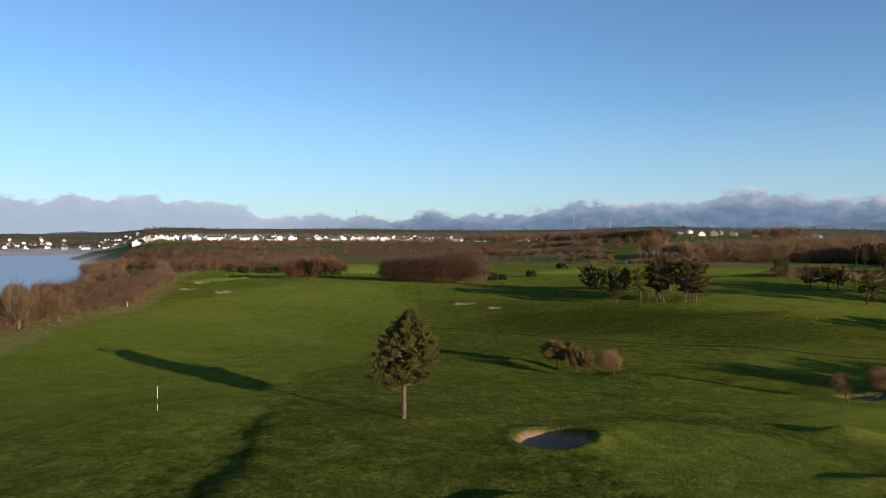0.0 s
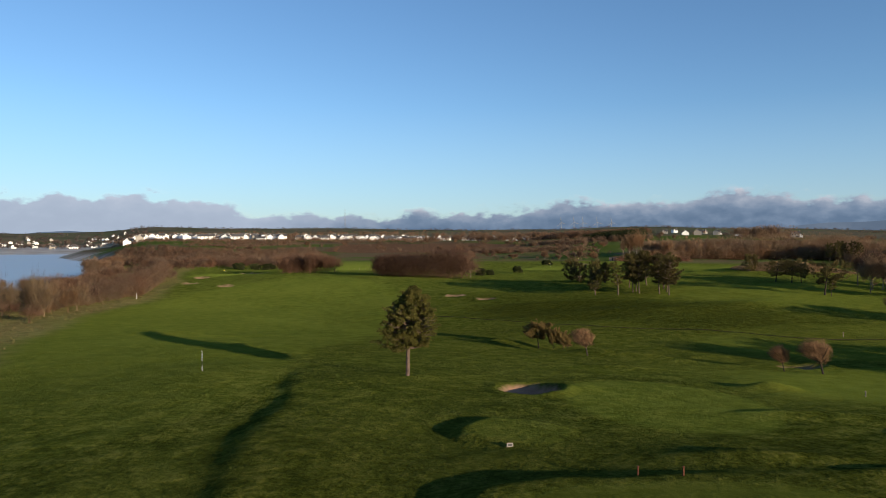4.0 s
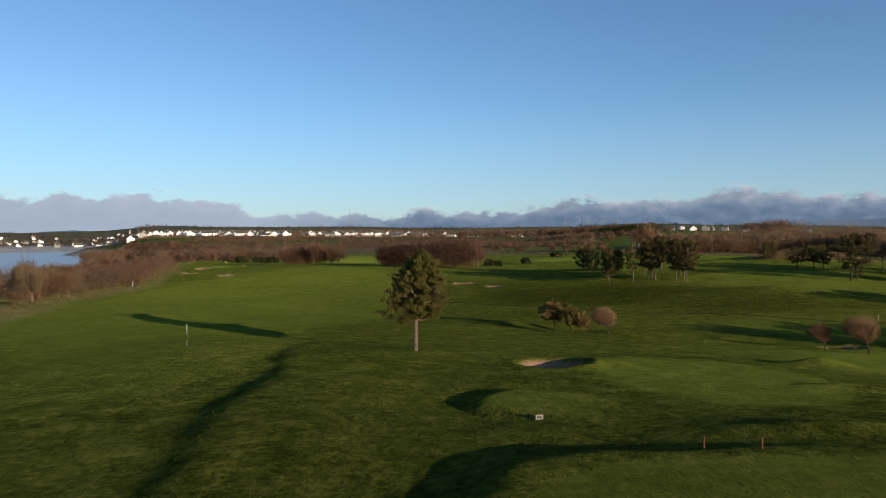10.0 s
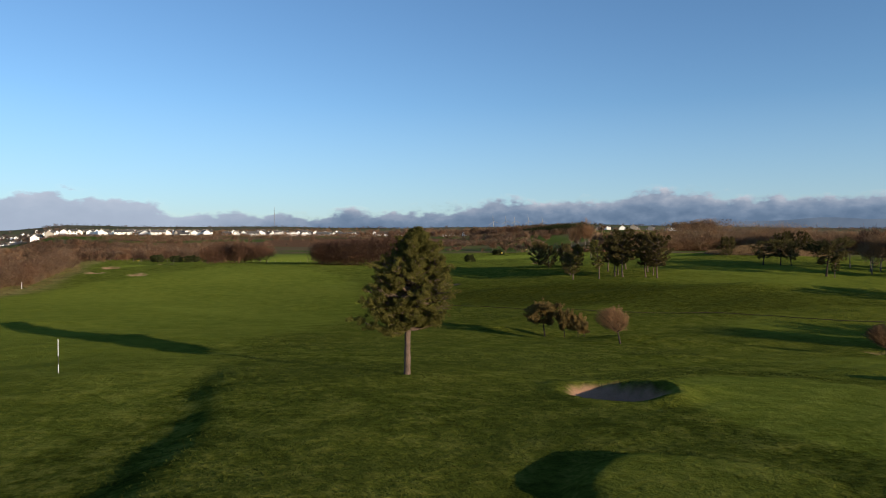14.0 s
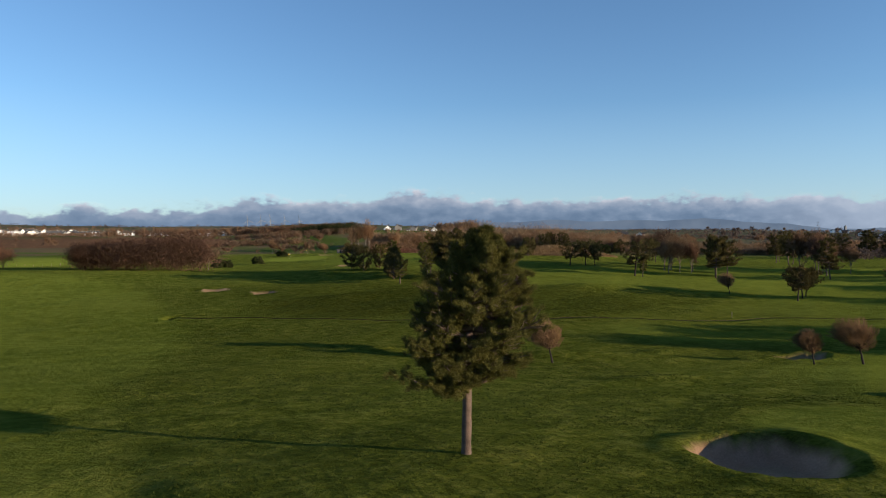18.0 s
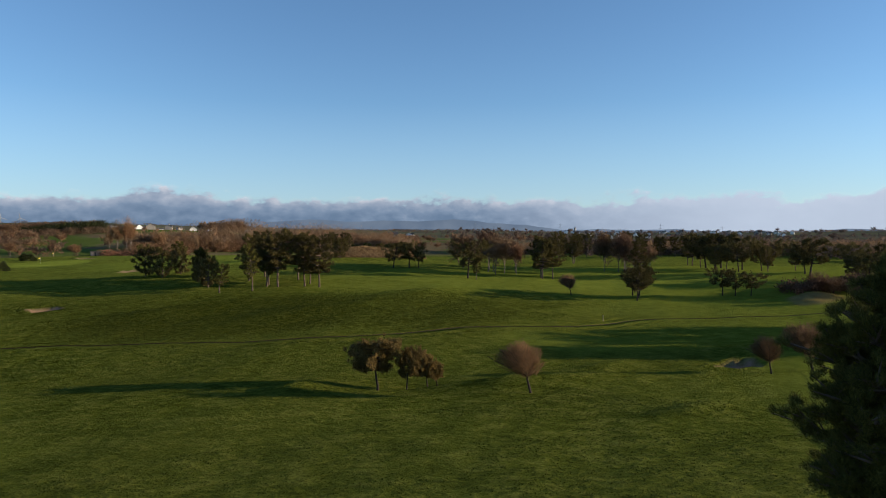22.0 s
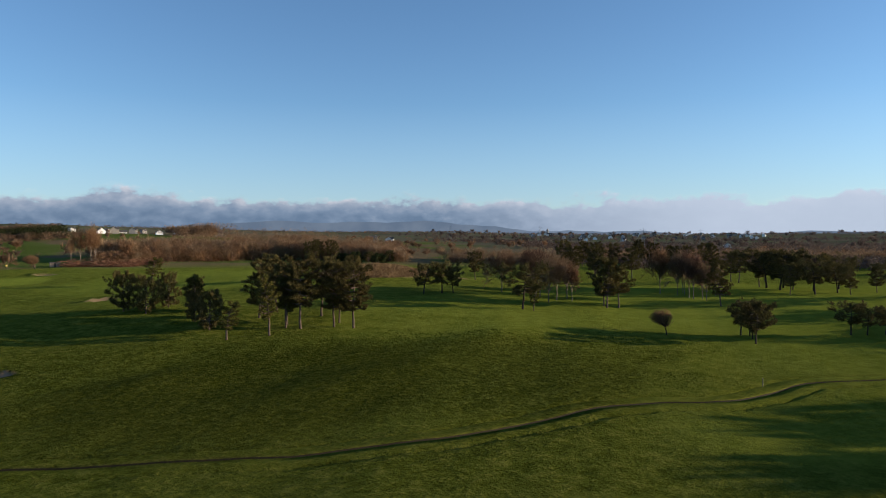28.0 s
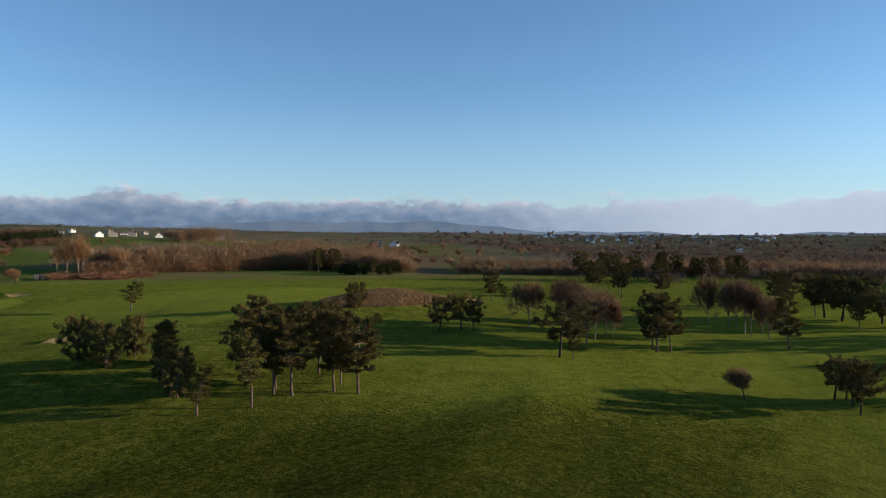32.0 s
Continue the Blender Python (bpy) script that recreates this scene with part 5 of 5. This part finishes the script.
wood_mass("village_trees", BIG_TREES, sector(-24, 10, 1020, 1400, 60, 0.6, 0.9, 1) + sector(-24, 10, 930, 1060, 20, 0.4, 0.6, 2), SCRUB, "bare trees between the village houses", "trees", core=sweep(-24, 12, 1340, 1700, 10, 36000, 2.4, 60, sweep(-23, 0, 860, 1010, 2.6, 24000, 1.6, 61, sweep(-24, 10, 1050, 1400, 4.6, 40000, 1.7, 63)), 0))
wood_mass("shore_trees", BIG_TREES, sector(-38, -22, 1720, 2500, 150, 0.8, 1.4, 3), HAZE_TWIGS, "bare trees on the far shore", "trees", core=sweep(-40, -22, 1800, 2700, 9, 16000, 4.5, 40, None, 60.0))
wood_mass("thicket_bay", BIG_BUSH, sector(-25.2, -19, 430, 680, 50, 0.3, 0.55, 24), SCRUB, "brown thickets above the shore", "thicket", core=sweep(-25.2, -18.5, 430, 700, 5, 20000, 1.8, 41))
wood_mass("thicket_fields", BIG_BUSH, sector(-20, -9, 500, 660, 30, 0.25, 0.42, 4), SCRUB, "brown thickets below the village", "thicket", core=sweep(-19.5, -9.5, 520, 640, 4.2, 22000, 1.5, 42, sweep(-19, -11, 720, 900, 2.5, 12000, 1.8, 43)))
wood_mass("thicket_meadow", BIG_BUSH, sector(0, 16, 520, 860, 30, 0.3, 0.6, 5), TWIGS, "brown thickets in wet meadows", "thicket", core=sweep(3, 12, 600, 630, 5, 9000, 1.8, 44, sweep(7, 17, 700, 740, 6, 9000, 2.0, 45)))
wood_mass("copse_skyline", BIG_TREES, sector(7, 17, 900, 1150, 40, 0.8, 1.2, 6), SCRUB, "leafless copse on the skyline", core=sweep(8, 16, 920, 1060, 10, 26000, 2.4, 46, sweep(-1, 7, 1010, 1060, 8, 6000, 2.6, 56)))
wood_mass("copse_hill", BIG_TREES, sector(23.3, 26.3, 800, 870, 12, 0.9, 1.2, 7), TWIGS, "leafless copse on a hill", core=sweep(23.4, 26.2, 800, 860, 14, 9000, 2.0, 47))
wood_mass("copse_conifer", BIG_TREES, [], GORSE, "dark conifer belt behind the course", core=sweep(12.3, 16.6, 725, 800, 9.5, 20000, 1.7, 48))
wood_mass("thicket_hill", BIG_BUSH, sector(26, 40, 560, 760, 30, 0.35, 0.6, 28), SCRUB, "brown scrub below the hill farm", "thicket", core=sweep(27, 38, 570, 700, 5, 16000, 1.7, 57))
wood_mass("plain_wood", BIG_BUSH, sector(57, 84, 430, 1100, 100, 0.45, 0.8, 9), HAZE_TWIGS, "brown leafless wood over the plain", core=sweep(47, 87, 430, 800, 7, 64000, 2.0, 49, sweep(46, 87, 830, 1300, 7, 32000, 2.8, 50)))
wood_mass("plain_trees", BIG_TREES, sector(45, 84, 1000, 2400, 160, 0.8, 1.5, 10), HAZE_TWIGS, "bare trees over the plain", "trees", core=sweep(44, 87, 1320, 1500, 7, 22000, 3.2, 51, sweep(42, 87, 1700, 2000, 7, 16000, 4, 52, sweep(40, 87, 2300, 2800, 5, 10000, 5, 53))))
wood_mass("rise_trees", BIG_TREES, sector(70, 86, 330, 640, 70, 0.9, 1.4, 11), HAZE_TWIGS, "bare trees on a wooded rise", core=sweep(70, 88, 360, 460, 9, 22000, 1.7, 54))
wood_mass("skyline_woods", BIG_TREES, [], HAZE_TWIGS, "dark woods on the skyline hills", core=sweep(-36, 4, 2300, 3000, 5, 20000, 3.2, 55, sweep(0, 44, 2000, 2900, 5, 20000, 3.6, 58, None, 110.0), 130.0))
r0 = np.random.default_rng(42)
hedges = Soup()
for az0, d0, az1, d1 in ((-22, 560, -9, 590), (-9, 590, -3, 640), (-8, 800, 8, 780), (-4, 620, 8, 600), (8, 600, 14, 680), (-12, 690, -4, 730), (2, 520, 13, 480), (5, 860, 18, 820), (13, 700, 24, 740), (14, 560, 24, 600),
                         (28, 640, 33, 800), (33, 560, 37, 820), (36, 600, 48, 700), (38, 800, 55, 900), (40, 1000, 60, 1050), (45, 700, 60, 760), (50, 560, 66, 640), (58, 900, 75, 860), (42, 1300, 70, 1350), (38, 1600, 60, 1500),
                         (-20, 1300, 5, 1350), (-15, 1600, 10, 1500), (-25, 2000, 0, 2100), (0, 1200, 15, 1800), (25, 1100, 40, 1300), (20, 1500, 45, 1700), (30, 2000, 60, 2200), (46, 2500, 75, 2500)):
    a, b = np.array(polar(az0, d0)), np.array(polar(az1, d1))
    n = int(np.hypot(*(b - a)) * min(4.0, 2000 / d0))
    t = r0.uniform(0, 1, n)
    side = np.array([-(b - a)[1], (b - a)[0]]) / np.hypot(*(b - a))
    bend = 7 * np.sin(t * 7 + az0) + r0.normal(size=n) * 1.0
    fuzz(a[0] + (b - a)[0] * t + side[0] * bend, a[1] + (b - a)[1] * t + side[1] * bend, 3.2, max(1.3, d0 / 450), int(d0), hedges)
    for k in range(n // 90):
        p = a + (b - a) * r0.uniform(0, 1)
        hedges.moved(BIG_TREES[k % 4], p[0], p[1], at(*p) - 0.5, r0.uniform(0.4, 0.9), r0.uniform(0, 6.3))
tagged(hedges.build("hedgerows", SCRUB), "brown hedgerows between green fields", "hedge", kind="stuff")


# ---- masts, poles and turbines ----
def pole(name, h, r0_, r1_, mat, parent, x=0.0, y=0.0, z=0.0, sides=8):
    s = Soup()
    s.add(*tube([(x, y, z), (x, y, z + h / 2), (x, y, z + h)], [r0_, (r0_ + r1_) / 2, r1_], sides))
    return s.build(name, mat, parent, True)


mast = new("radio_mast")
mast.location = (-371, 2972, at(-371, 2972) - 1)
s = Soup()
for k in range(3):
    a = k * 2.094
    s.add(*tube([(1.6 * math.cos(a), 1.6 * math.sin(a), 0), (1.2 * math.cos(a), 1.2 * math.sin(a), 45), (0.5 * math.cos(a), 0.5 * math.sin(a), 84)], [0.5, 0.42, 0.3], 5))
s.build("leg", STEEL, mast)
s = Soup()
for k in range(27):
    a, b = 2.094 * (k % 3), 2.094 * ((k + 1) % 3)
    s.add(*tube([(1.5 * math.cos(a), 1.5 * math.sin(a), 3 * k), (1.4 * math.cos(b), 1.4 * math.sin(b), 3 * k + 3)], [0.15, 0.15], 4))
s.build("brace", STEEL, mast)
tagged(mast, "tall slender lattice radio mast on a hill", "mast")


def turbine(x, y, h, turn):
    root = new("wind_turbine")
    root.location = (x, y, 55)
    root.rotation_euler = (0, 0, radians(turn))
    pole("tower", h, 2.2, 1.2, TURBINE, root)
    boxed("nacelle", (-1.5, 1.5, -3.5, 4.5, h - 1.5, h + 1.8), TURBINE, root)
    for k in range(3):
        a = radians(100 + 120 * k)
        s = Soup()
        s.add(*tube([(0, -4.2, h), (h * 0.28 * math.cos(a), -4.2, h + h * 0.28 * math.sin(a)), (h * 0.56 * math.cos(a), -4.2, h + h * 0.56 * math.sin(a))], [1.0, 1.3, 0.3], 5))
        s.build("blade", TURBINE, root)
    return tagged(root, "distant white three-bladed wind turbine", "turbine", "wind turbines")


for a, d, h in ((10.2, 4100, 62), (11.2, 4200, 66), (11.9, 4000, 60), (13.0, 4150, 64), (14.1, 4050, 60)):
    turbine(*polar(a, d), h, -a + 10)


def pylon(x, y, h, turn):
    root = new("electricity_pylon")
    root.matrix_basis = Matrix.Translation((x, y, at(x, y))) @ Matrix.Rotation(radians(turn), 4, "Z")
    for sx, sy in ((-1, -1), (1, -1), (1, 1), (-1, 1)):
        s = Soup()
        s.add(*tube([(sx * h * 0.09, sy * h * 0.09, 0), (sx * h * 0.03, sy * h * 0.03, h * 0.55), (sx * h * 0.008, sy * h * 0.008, h)], [0.11, 0.09, 0.07], 4))
        s.build("leg", STEEL, root)
    for k, z in enumerate((0.62, 0.76, 0.90)):
        s = Soup()
        s.add(*tube([(-h * 0.16, 0, h * z), (0, 0, h * (z + 0.02)), (h * 0.16, 0, h * z)], [0.05, 0.10, 0.05], 4))
        s.build("crossarm", STEEL, root)
    return tagged(root, "grey steel lattice pylon over the plain", "pylon", "pylons")


for a, d in ((51.5, 1180), (58.6, 1050), (45.5, 1500), (64, 1400)):
    pylon(*polar(a, d), 30, -a)


def twin_pole(x, y, turn):
    root = new("utility_pole")
    root.matrix_basis = Matrix.Translation((x, y, at(x, y) - 0.3)) @ Matrix.Rotation(radians(turn), 4, "Z")
    for sx in (-2.6, 2.6):
        pole("pole", 10.5, 0.12, 0.09, DARK_BARK, root, sx)
    boxed("crossarm", (-3.2, 3.2, -0.08, 0.08, 9.5, 9.66), DARK_BARK, root)
    return tagged(root, "twin wooden power line pole in a field", "utility pole", "power line poles")


for a, d in ((-12.2, 620), (-8.5, 640), (-4.4, 660), (-0.6, 690), (7.6, 720), (9.6, 730)):
    twin_pole(*polar(a, d), -a)

# the monument on the town's hill
mon = new("tower")
mx, my = 1995, 1431
mon.location = (mx, my, at(mx, my))
boxed("shaft", (-2.6, 2.6, -2.6, 2.6, -4, 15), STEEL, mon)
boxed("parapet", (-3.1, 3.1, -3.1, 3.1, 15, 16.4), STEEL, mon)
s = Soup()
s.add(*tube([(0, 0, 16.4), (0, 0, 19), (0, 0, 20.5)], [2.0, 1.6, 0.3], 8))
s.build("cap", STEEL, mon)
tagged(mon, "dark stone tower on the town's hilltop", "tower")


# ---- the golfers' things ----
def flagstick(x, y, h, cloth, label):
    root = new("flagstick")
    root.location = (x, y, at(x, y) - 0.02)
    for k in range(4):
        pole("pole_band", h / 4 - 0.004, 0.019, 0.019, WHITE_PAINT if k != 1 else BLACK_PAINT, root, 0, 0, k * h / 4)
    if cloth:
        s = Soup()
        n = 7
        v, f = [], []
        for side in (0, 1):
            for i in range(n):
                for zz in (h - 0.02, h - 0.42):
                    v.append((-0.62 * i / (n - 1), 0.06 * math.sin(i * 1.4) + 0.006 * side, zz - 0.12 * i / (n - 1)))
        for i in range(n - 1):
            f += [[2 * i, 2 * i + 2, 2 * i + 3, 2 * i + 1], [2 * n + 2 * i, 2 * n + 2 * i + 1, 2 * n + 2 * i + 3, 2 * n + 2 * i + 2]]
        s.add(v, f)
        s.build("flag", cloth, root)
    s = Soup()
    s.add(*tube([(0, 0, 0.0), (0, 0, 0.03)], [0.075, 0.075], 12))
    s.build("cup", BLACK_PAINT, root)
    return tagged(root, label, "flagstick", "flagsticks")


flagstick(-24.9, 72.4, 2.15, None, "white and dark banded flagstick on a green")
flagstick(-92, 310, 2.2, YELLOW_CLOTH, "flagstick with a yellow flag on a far green")
flagstick(58, 350, 2.2, YELLOW_CLOTH, "flagstick with a yellow flag on a far green")
flagstick(93, 452, 2.2, YELLOW_CLOTH, "flagstick with a yellow flag on a far green")

# the tee sign
tee = new("tee_sign")
tee.matrix_basis = Matrix.Translation((5.0, 44.2, at(5.0, 44.2) - 0.03)) @ Matrix.Rotation(radians(8), 4, "Z")
boxed("panel", (-0.21, 0.21, -0.02, 0.02, 0.10, 0.33), STONE_WALL, tee, "", 0.012)
boxed("notice", (-0.15, 0.15, -0.027, -0.0205, 0.14, 0.29), SLATE, tee, "dark printed notice")
boxed("frame", (-0.23, 0.23, 0.022, 0.06, 0.08, 0.35), WOOD, tee)
for sx in (-0.20, 0.15):
    boxed("leg", (sx, sx + 0.05, 0.062, 0.11, 0.0, 0.33), WOOD, tee)
tagged(tee, "small pale tee sign board on short wooden legs", "sign")


def stake(x, y, h, mat, label, group):
    root = new("marker_post")
    root.location = (x, y, at(x, y) - 0.05)
    boxed("post", (-0.045, 0.045, -0.045, 0.045, 0, h), mat, root, "", 0.012)
    boxed("cap", (-0.055, 0.055, -0.055, 0.055, h, h + 0.04), mat, root)
    return tagged(root, label, "post", group)


stake(11.5, 36.6, 0.55, RED_WOOD, "short red-brown wooden marker post by a green", "red posts")
stake(13.9, 36.0, 0.55, RED_WOOD, "short red-brown wooden marker post by a green", "red posts")
stake(44.6, 69.2, 0.6, WOOD, "short weathered post beside a white marker", "course posts")
stake(47.6, 70.2, 0.75, WHITE_PAINT, "white marker post on the fairway", "course posts")
stake(-84.5, 199, 1.5, WHITE_PAINT, "white marker post before the scrub", "course posts")
stake(77.0, 129.0, 1.2, WOOD, "thin wooden stake beside the ditch", "course posts")
for k in range(34):
    t = k / 33
    stake(-138 + 110 * t, 402 - 10 * t + 3 * math.sin(k), 1.3, WOOD, "weathered fence post along the rough", "fence posts")
hut = new("shelter_hut")
hx, hy = 121, 476
hut.matrix_basis = Matrix.Translation((hx, hy, at(hx, hy))) @ Matrix.Rotation(radians(-14), 4, "Z")
boxed("wall", (-2.2, 2.2, -1.5, 1.5, -0.3, 2.2), WOOD, hut)
boxed("roof", (-2.5, 2.5, -1.9, 1.9, 2.2, 2.42), SLATE, hut)
boxed("door", (-0.5, 0.4, -1.55, -1.44, 0, 1.95), BLACK_PAINT, hut)
tagged(hut, "small pale wooden shelter beside the wood", "hut")

# brash heaps at the wood's edge
r1 = np.random.default_rng(9)
n = 2600
t = r1.uniform(0, 1, n)
bx, by = 122 + 44 * t + r1.normal(size=n) * 1.4, 466 + 4 * np.sin(t * 9) - 8 * t + r1.normal(size=n) * 2.2
bz = land(bx, by) + np.abs(r1.normal(size=n)) * 1.4
a = np.stack([bx, by, bz], -1)
b = a + r1.normal(size=(n, 3)) * (1.6, 1.6, 0.5)
s = Soup()
s.add(*sticks(a, b, np.full(n, 0.11), np.full(n, 0.05)))
tagged(s.build("brash_heap", BRASH), "long heap of russet cut branches and logs", "brash", kind="stuff")


# ---- rough grass ----
def tussocks(name, cx, cy, rx, ry, n, h, blades, mat, label, seed, keep=None, dug=True):
    r = np.random.default_rng(seed)
    x, y = cx + rx * r.uniform(-1, 1, n), cy + ry * r.uniform(-1, 1, n)
    if keep is not None:
        k = keep(x, y)
        x, y = x[k], y[k]
    c = np.stack([x, y, land(x, y, dug)], -1)
    m = len(c)
    d = unit(r.normal(size=(m, blades, 3)) * (0.6, 0.6, 0.25) + (0, 0, 0.75))
    ln = h * r.uniform(0.5, 1.3, (m, 1, 1)) * r.uniform(0.7, 1.1, (m, blades, 1))
    st = c[:, None] + r.normal(size=(m, blades, 3)) * (h * 0.45, h * 0.45, 0)
    side = unit(np.cross(d, r.normal(size=(m, blades, 3)))) * h * 0.13
    v = np.stack([st - side, st + side, st + d * ln], 2).reshape(-1, 3)
    s = Soup()
    s.add(v, np.arange(len(v)).reshape(-1, 3))
    return tagged(s.build(name, mat), label, "grass", kind="stuff")


TUFT = leafy("rough_grass_blades", (0.030, 0.042, 0.006), (0.072, 0.088, 0.015), 0.2, 0.25)


def open_rough(x, y):
    ok = (plot(x, y, 21, 61, 10.5, 15) > 1) & (plot(x, y, 13.0, 26.0, 13.0, 10.6, 3.0) > 1.12) & (tee_plot(x, y) > 1.1) & (plot(x, y, 9.4, 65.9, 3.7, 4.8) > 1)
    return ok & (wobble(x, y, 5.0, 3.3) + 0.4 * wobble(x, y, 1.7, 1.1) > -0.25) & (x > -14 - 0.02 * y)


tussocks("rough_grass_near", 6, 64, 22, 38, 34000, 0.10, 5, TUFT, "tufted rough grass round the lone pine", 1, open_rough)
tussocks("rough_grass_slope", 44, 158, 34, 24, 13000, 0.14, 5, TUFT, "tufted rough grass on the slope", 2, lambda x, y: (wobble(x, y, 6.0, 1.3) > -0.2) & (to_line(x, y, DITCH) > 1.5))
tussocks("mound_grass", 128, 249, 23, 12, 10500, 0.7, 7, STRAW, "dry straw-coloured grass over a mound", 3, lambda x, y: plot(x, y, 128, 248, 21.5, 10.7) < 1)
tussocks("scrub_grass", -95, 190, 50, 130, 15000, 0.34, 6, DRY_GRASS, "dry tall grass between scrub bushes", 5, lambda x, y: (x < rough_edge(y) - 1) & (wobble(x, y, 5.0, 1.0) > -0.3))

# the drainage ditch: turf banks on either side and a narrow trench, with culverts that carry the turf across
def ditch():
    p = np.array(DITCH, float)
    cum = np.r_[0, np.cumsum(np.hypot(*np.diff(p, axis=0).T))]
    t = np.arange(0, cum[-1], 0.7)
    x, y = np.interp(t, cum, p[:, 0]), np.interp(t, cum, p[:, 1])
    k = np.ones(9) / 9
    x[4:-4], y[4:-4] = np.convolve(x, k, "valid"), np.convolve(y, k, "valid")
    tx, ty = np.gradient(x), np.gradient(y)
    ln = np.hypot(tx, ty)
    nx, ny = -ty / ln, tx / ln
    deep = 0.85 - 0.55 * ss(0.1, 0.5, wobble(x, y, 21.0, 0.6)) - 0.8 * np.exp(-((x - 0.0) / 3.2) ** 2)
    rows, dead = [], []
    for off, low, dd in ((-3.1, -0.35, 0.0), (-2.2, 0.03, 0.0), (-1.2, 0.03, 0.0), (-0.17, 0.01, 0.0), (-0.12, -0.75, 0.1), (0.0, -1.0, 0.1), (0.12, -0.75, 0.1), (0.17, 0.04, 0.1), (0.8, 0.04, 0.0), (2.2, 0.03, 0.0), (3.1, -0.35, 0.0)):
        o = off + (0.10 * wobble(x, y, 1.9, 0.4) if abs(off) < 1 else 0)
        px, py = x + nx * o, y + ny * o
        rows.append(np.stack([px, py, land(px, py, False) + (low * deep if low < -0.5 else low)], -1))
        dead.append(np.full(len(t), dd))
    v = np.stack(rows, 1)
    i = np.arange(v.shape[0] * v.shape[1]).reshape(v.shape[:2])
    f = np.stack([i[:-1, :-1], i[1:, :-1], i[1:, 1:], i[:-1, 1:]], -1).reshape(-1, 4)
    ob = mesh_object("ditch", v.reshape(-1, 3), f, TURF, smooth=True)
    ob.data.materials.append(SOIL)
    ob.data.polygons.foreach_set("material_index", np.tile(((np.arange(10) > 3) & (np.arange(10) < 7)).astype(np.int32), len(t) - 1))
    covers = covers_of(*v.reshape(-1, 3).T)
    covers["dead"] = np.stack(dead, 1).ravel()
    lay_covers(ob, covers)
    return tagged(ob, "narrow turf-edged drainage ditch across the course", "ditch", kind="structure")


ditch()

# the trickle of water in the ditch
s = Soup()
line = [(45.3, 138.6), (53.5, 137.2), (59.2, 134.4), (65.2, 129.2), (71, 127.6)]
v, f = [], []
for k in range(33):
    q = k / 8.0
    i = min(int(q), 3)
    x = line[i][0] + (line[i + 1][0] - line[i][0]) * (q - i)
    y = line[i][1] + (line[i + 1][1] - line[i][1]) * (q - i)
    z = float(land(x, y, False)) - 0.62
    v += [(x - 0.05, y - 0.13, z + 0.1), (x + 0.05, y + 0.13, z + 0.1)]
    if k:
        f.append([2 * k - 2, 2 * k, 2 * k + 1, 2 * k - 1])
s.add(v, f)
tagged(s.build("water_stream", WATER), "thin trickle of water in the ditch", "water", kind="structure")
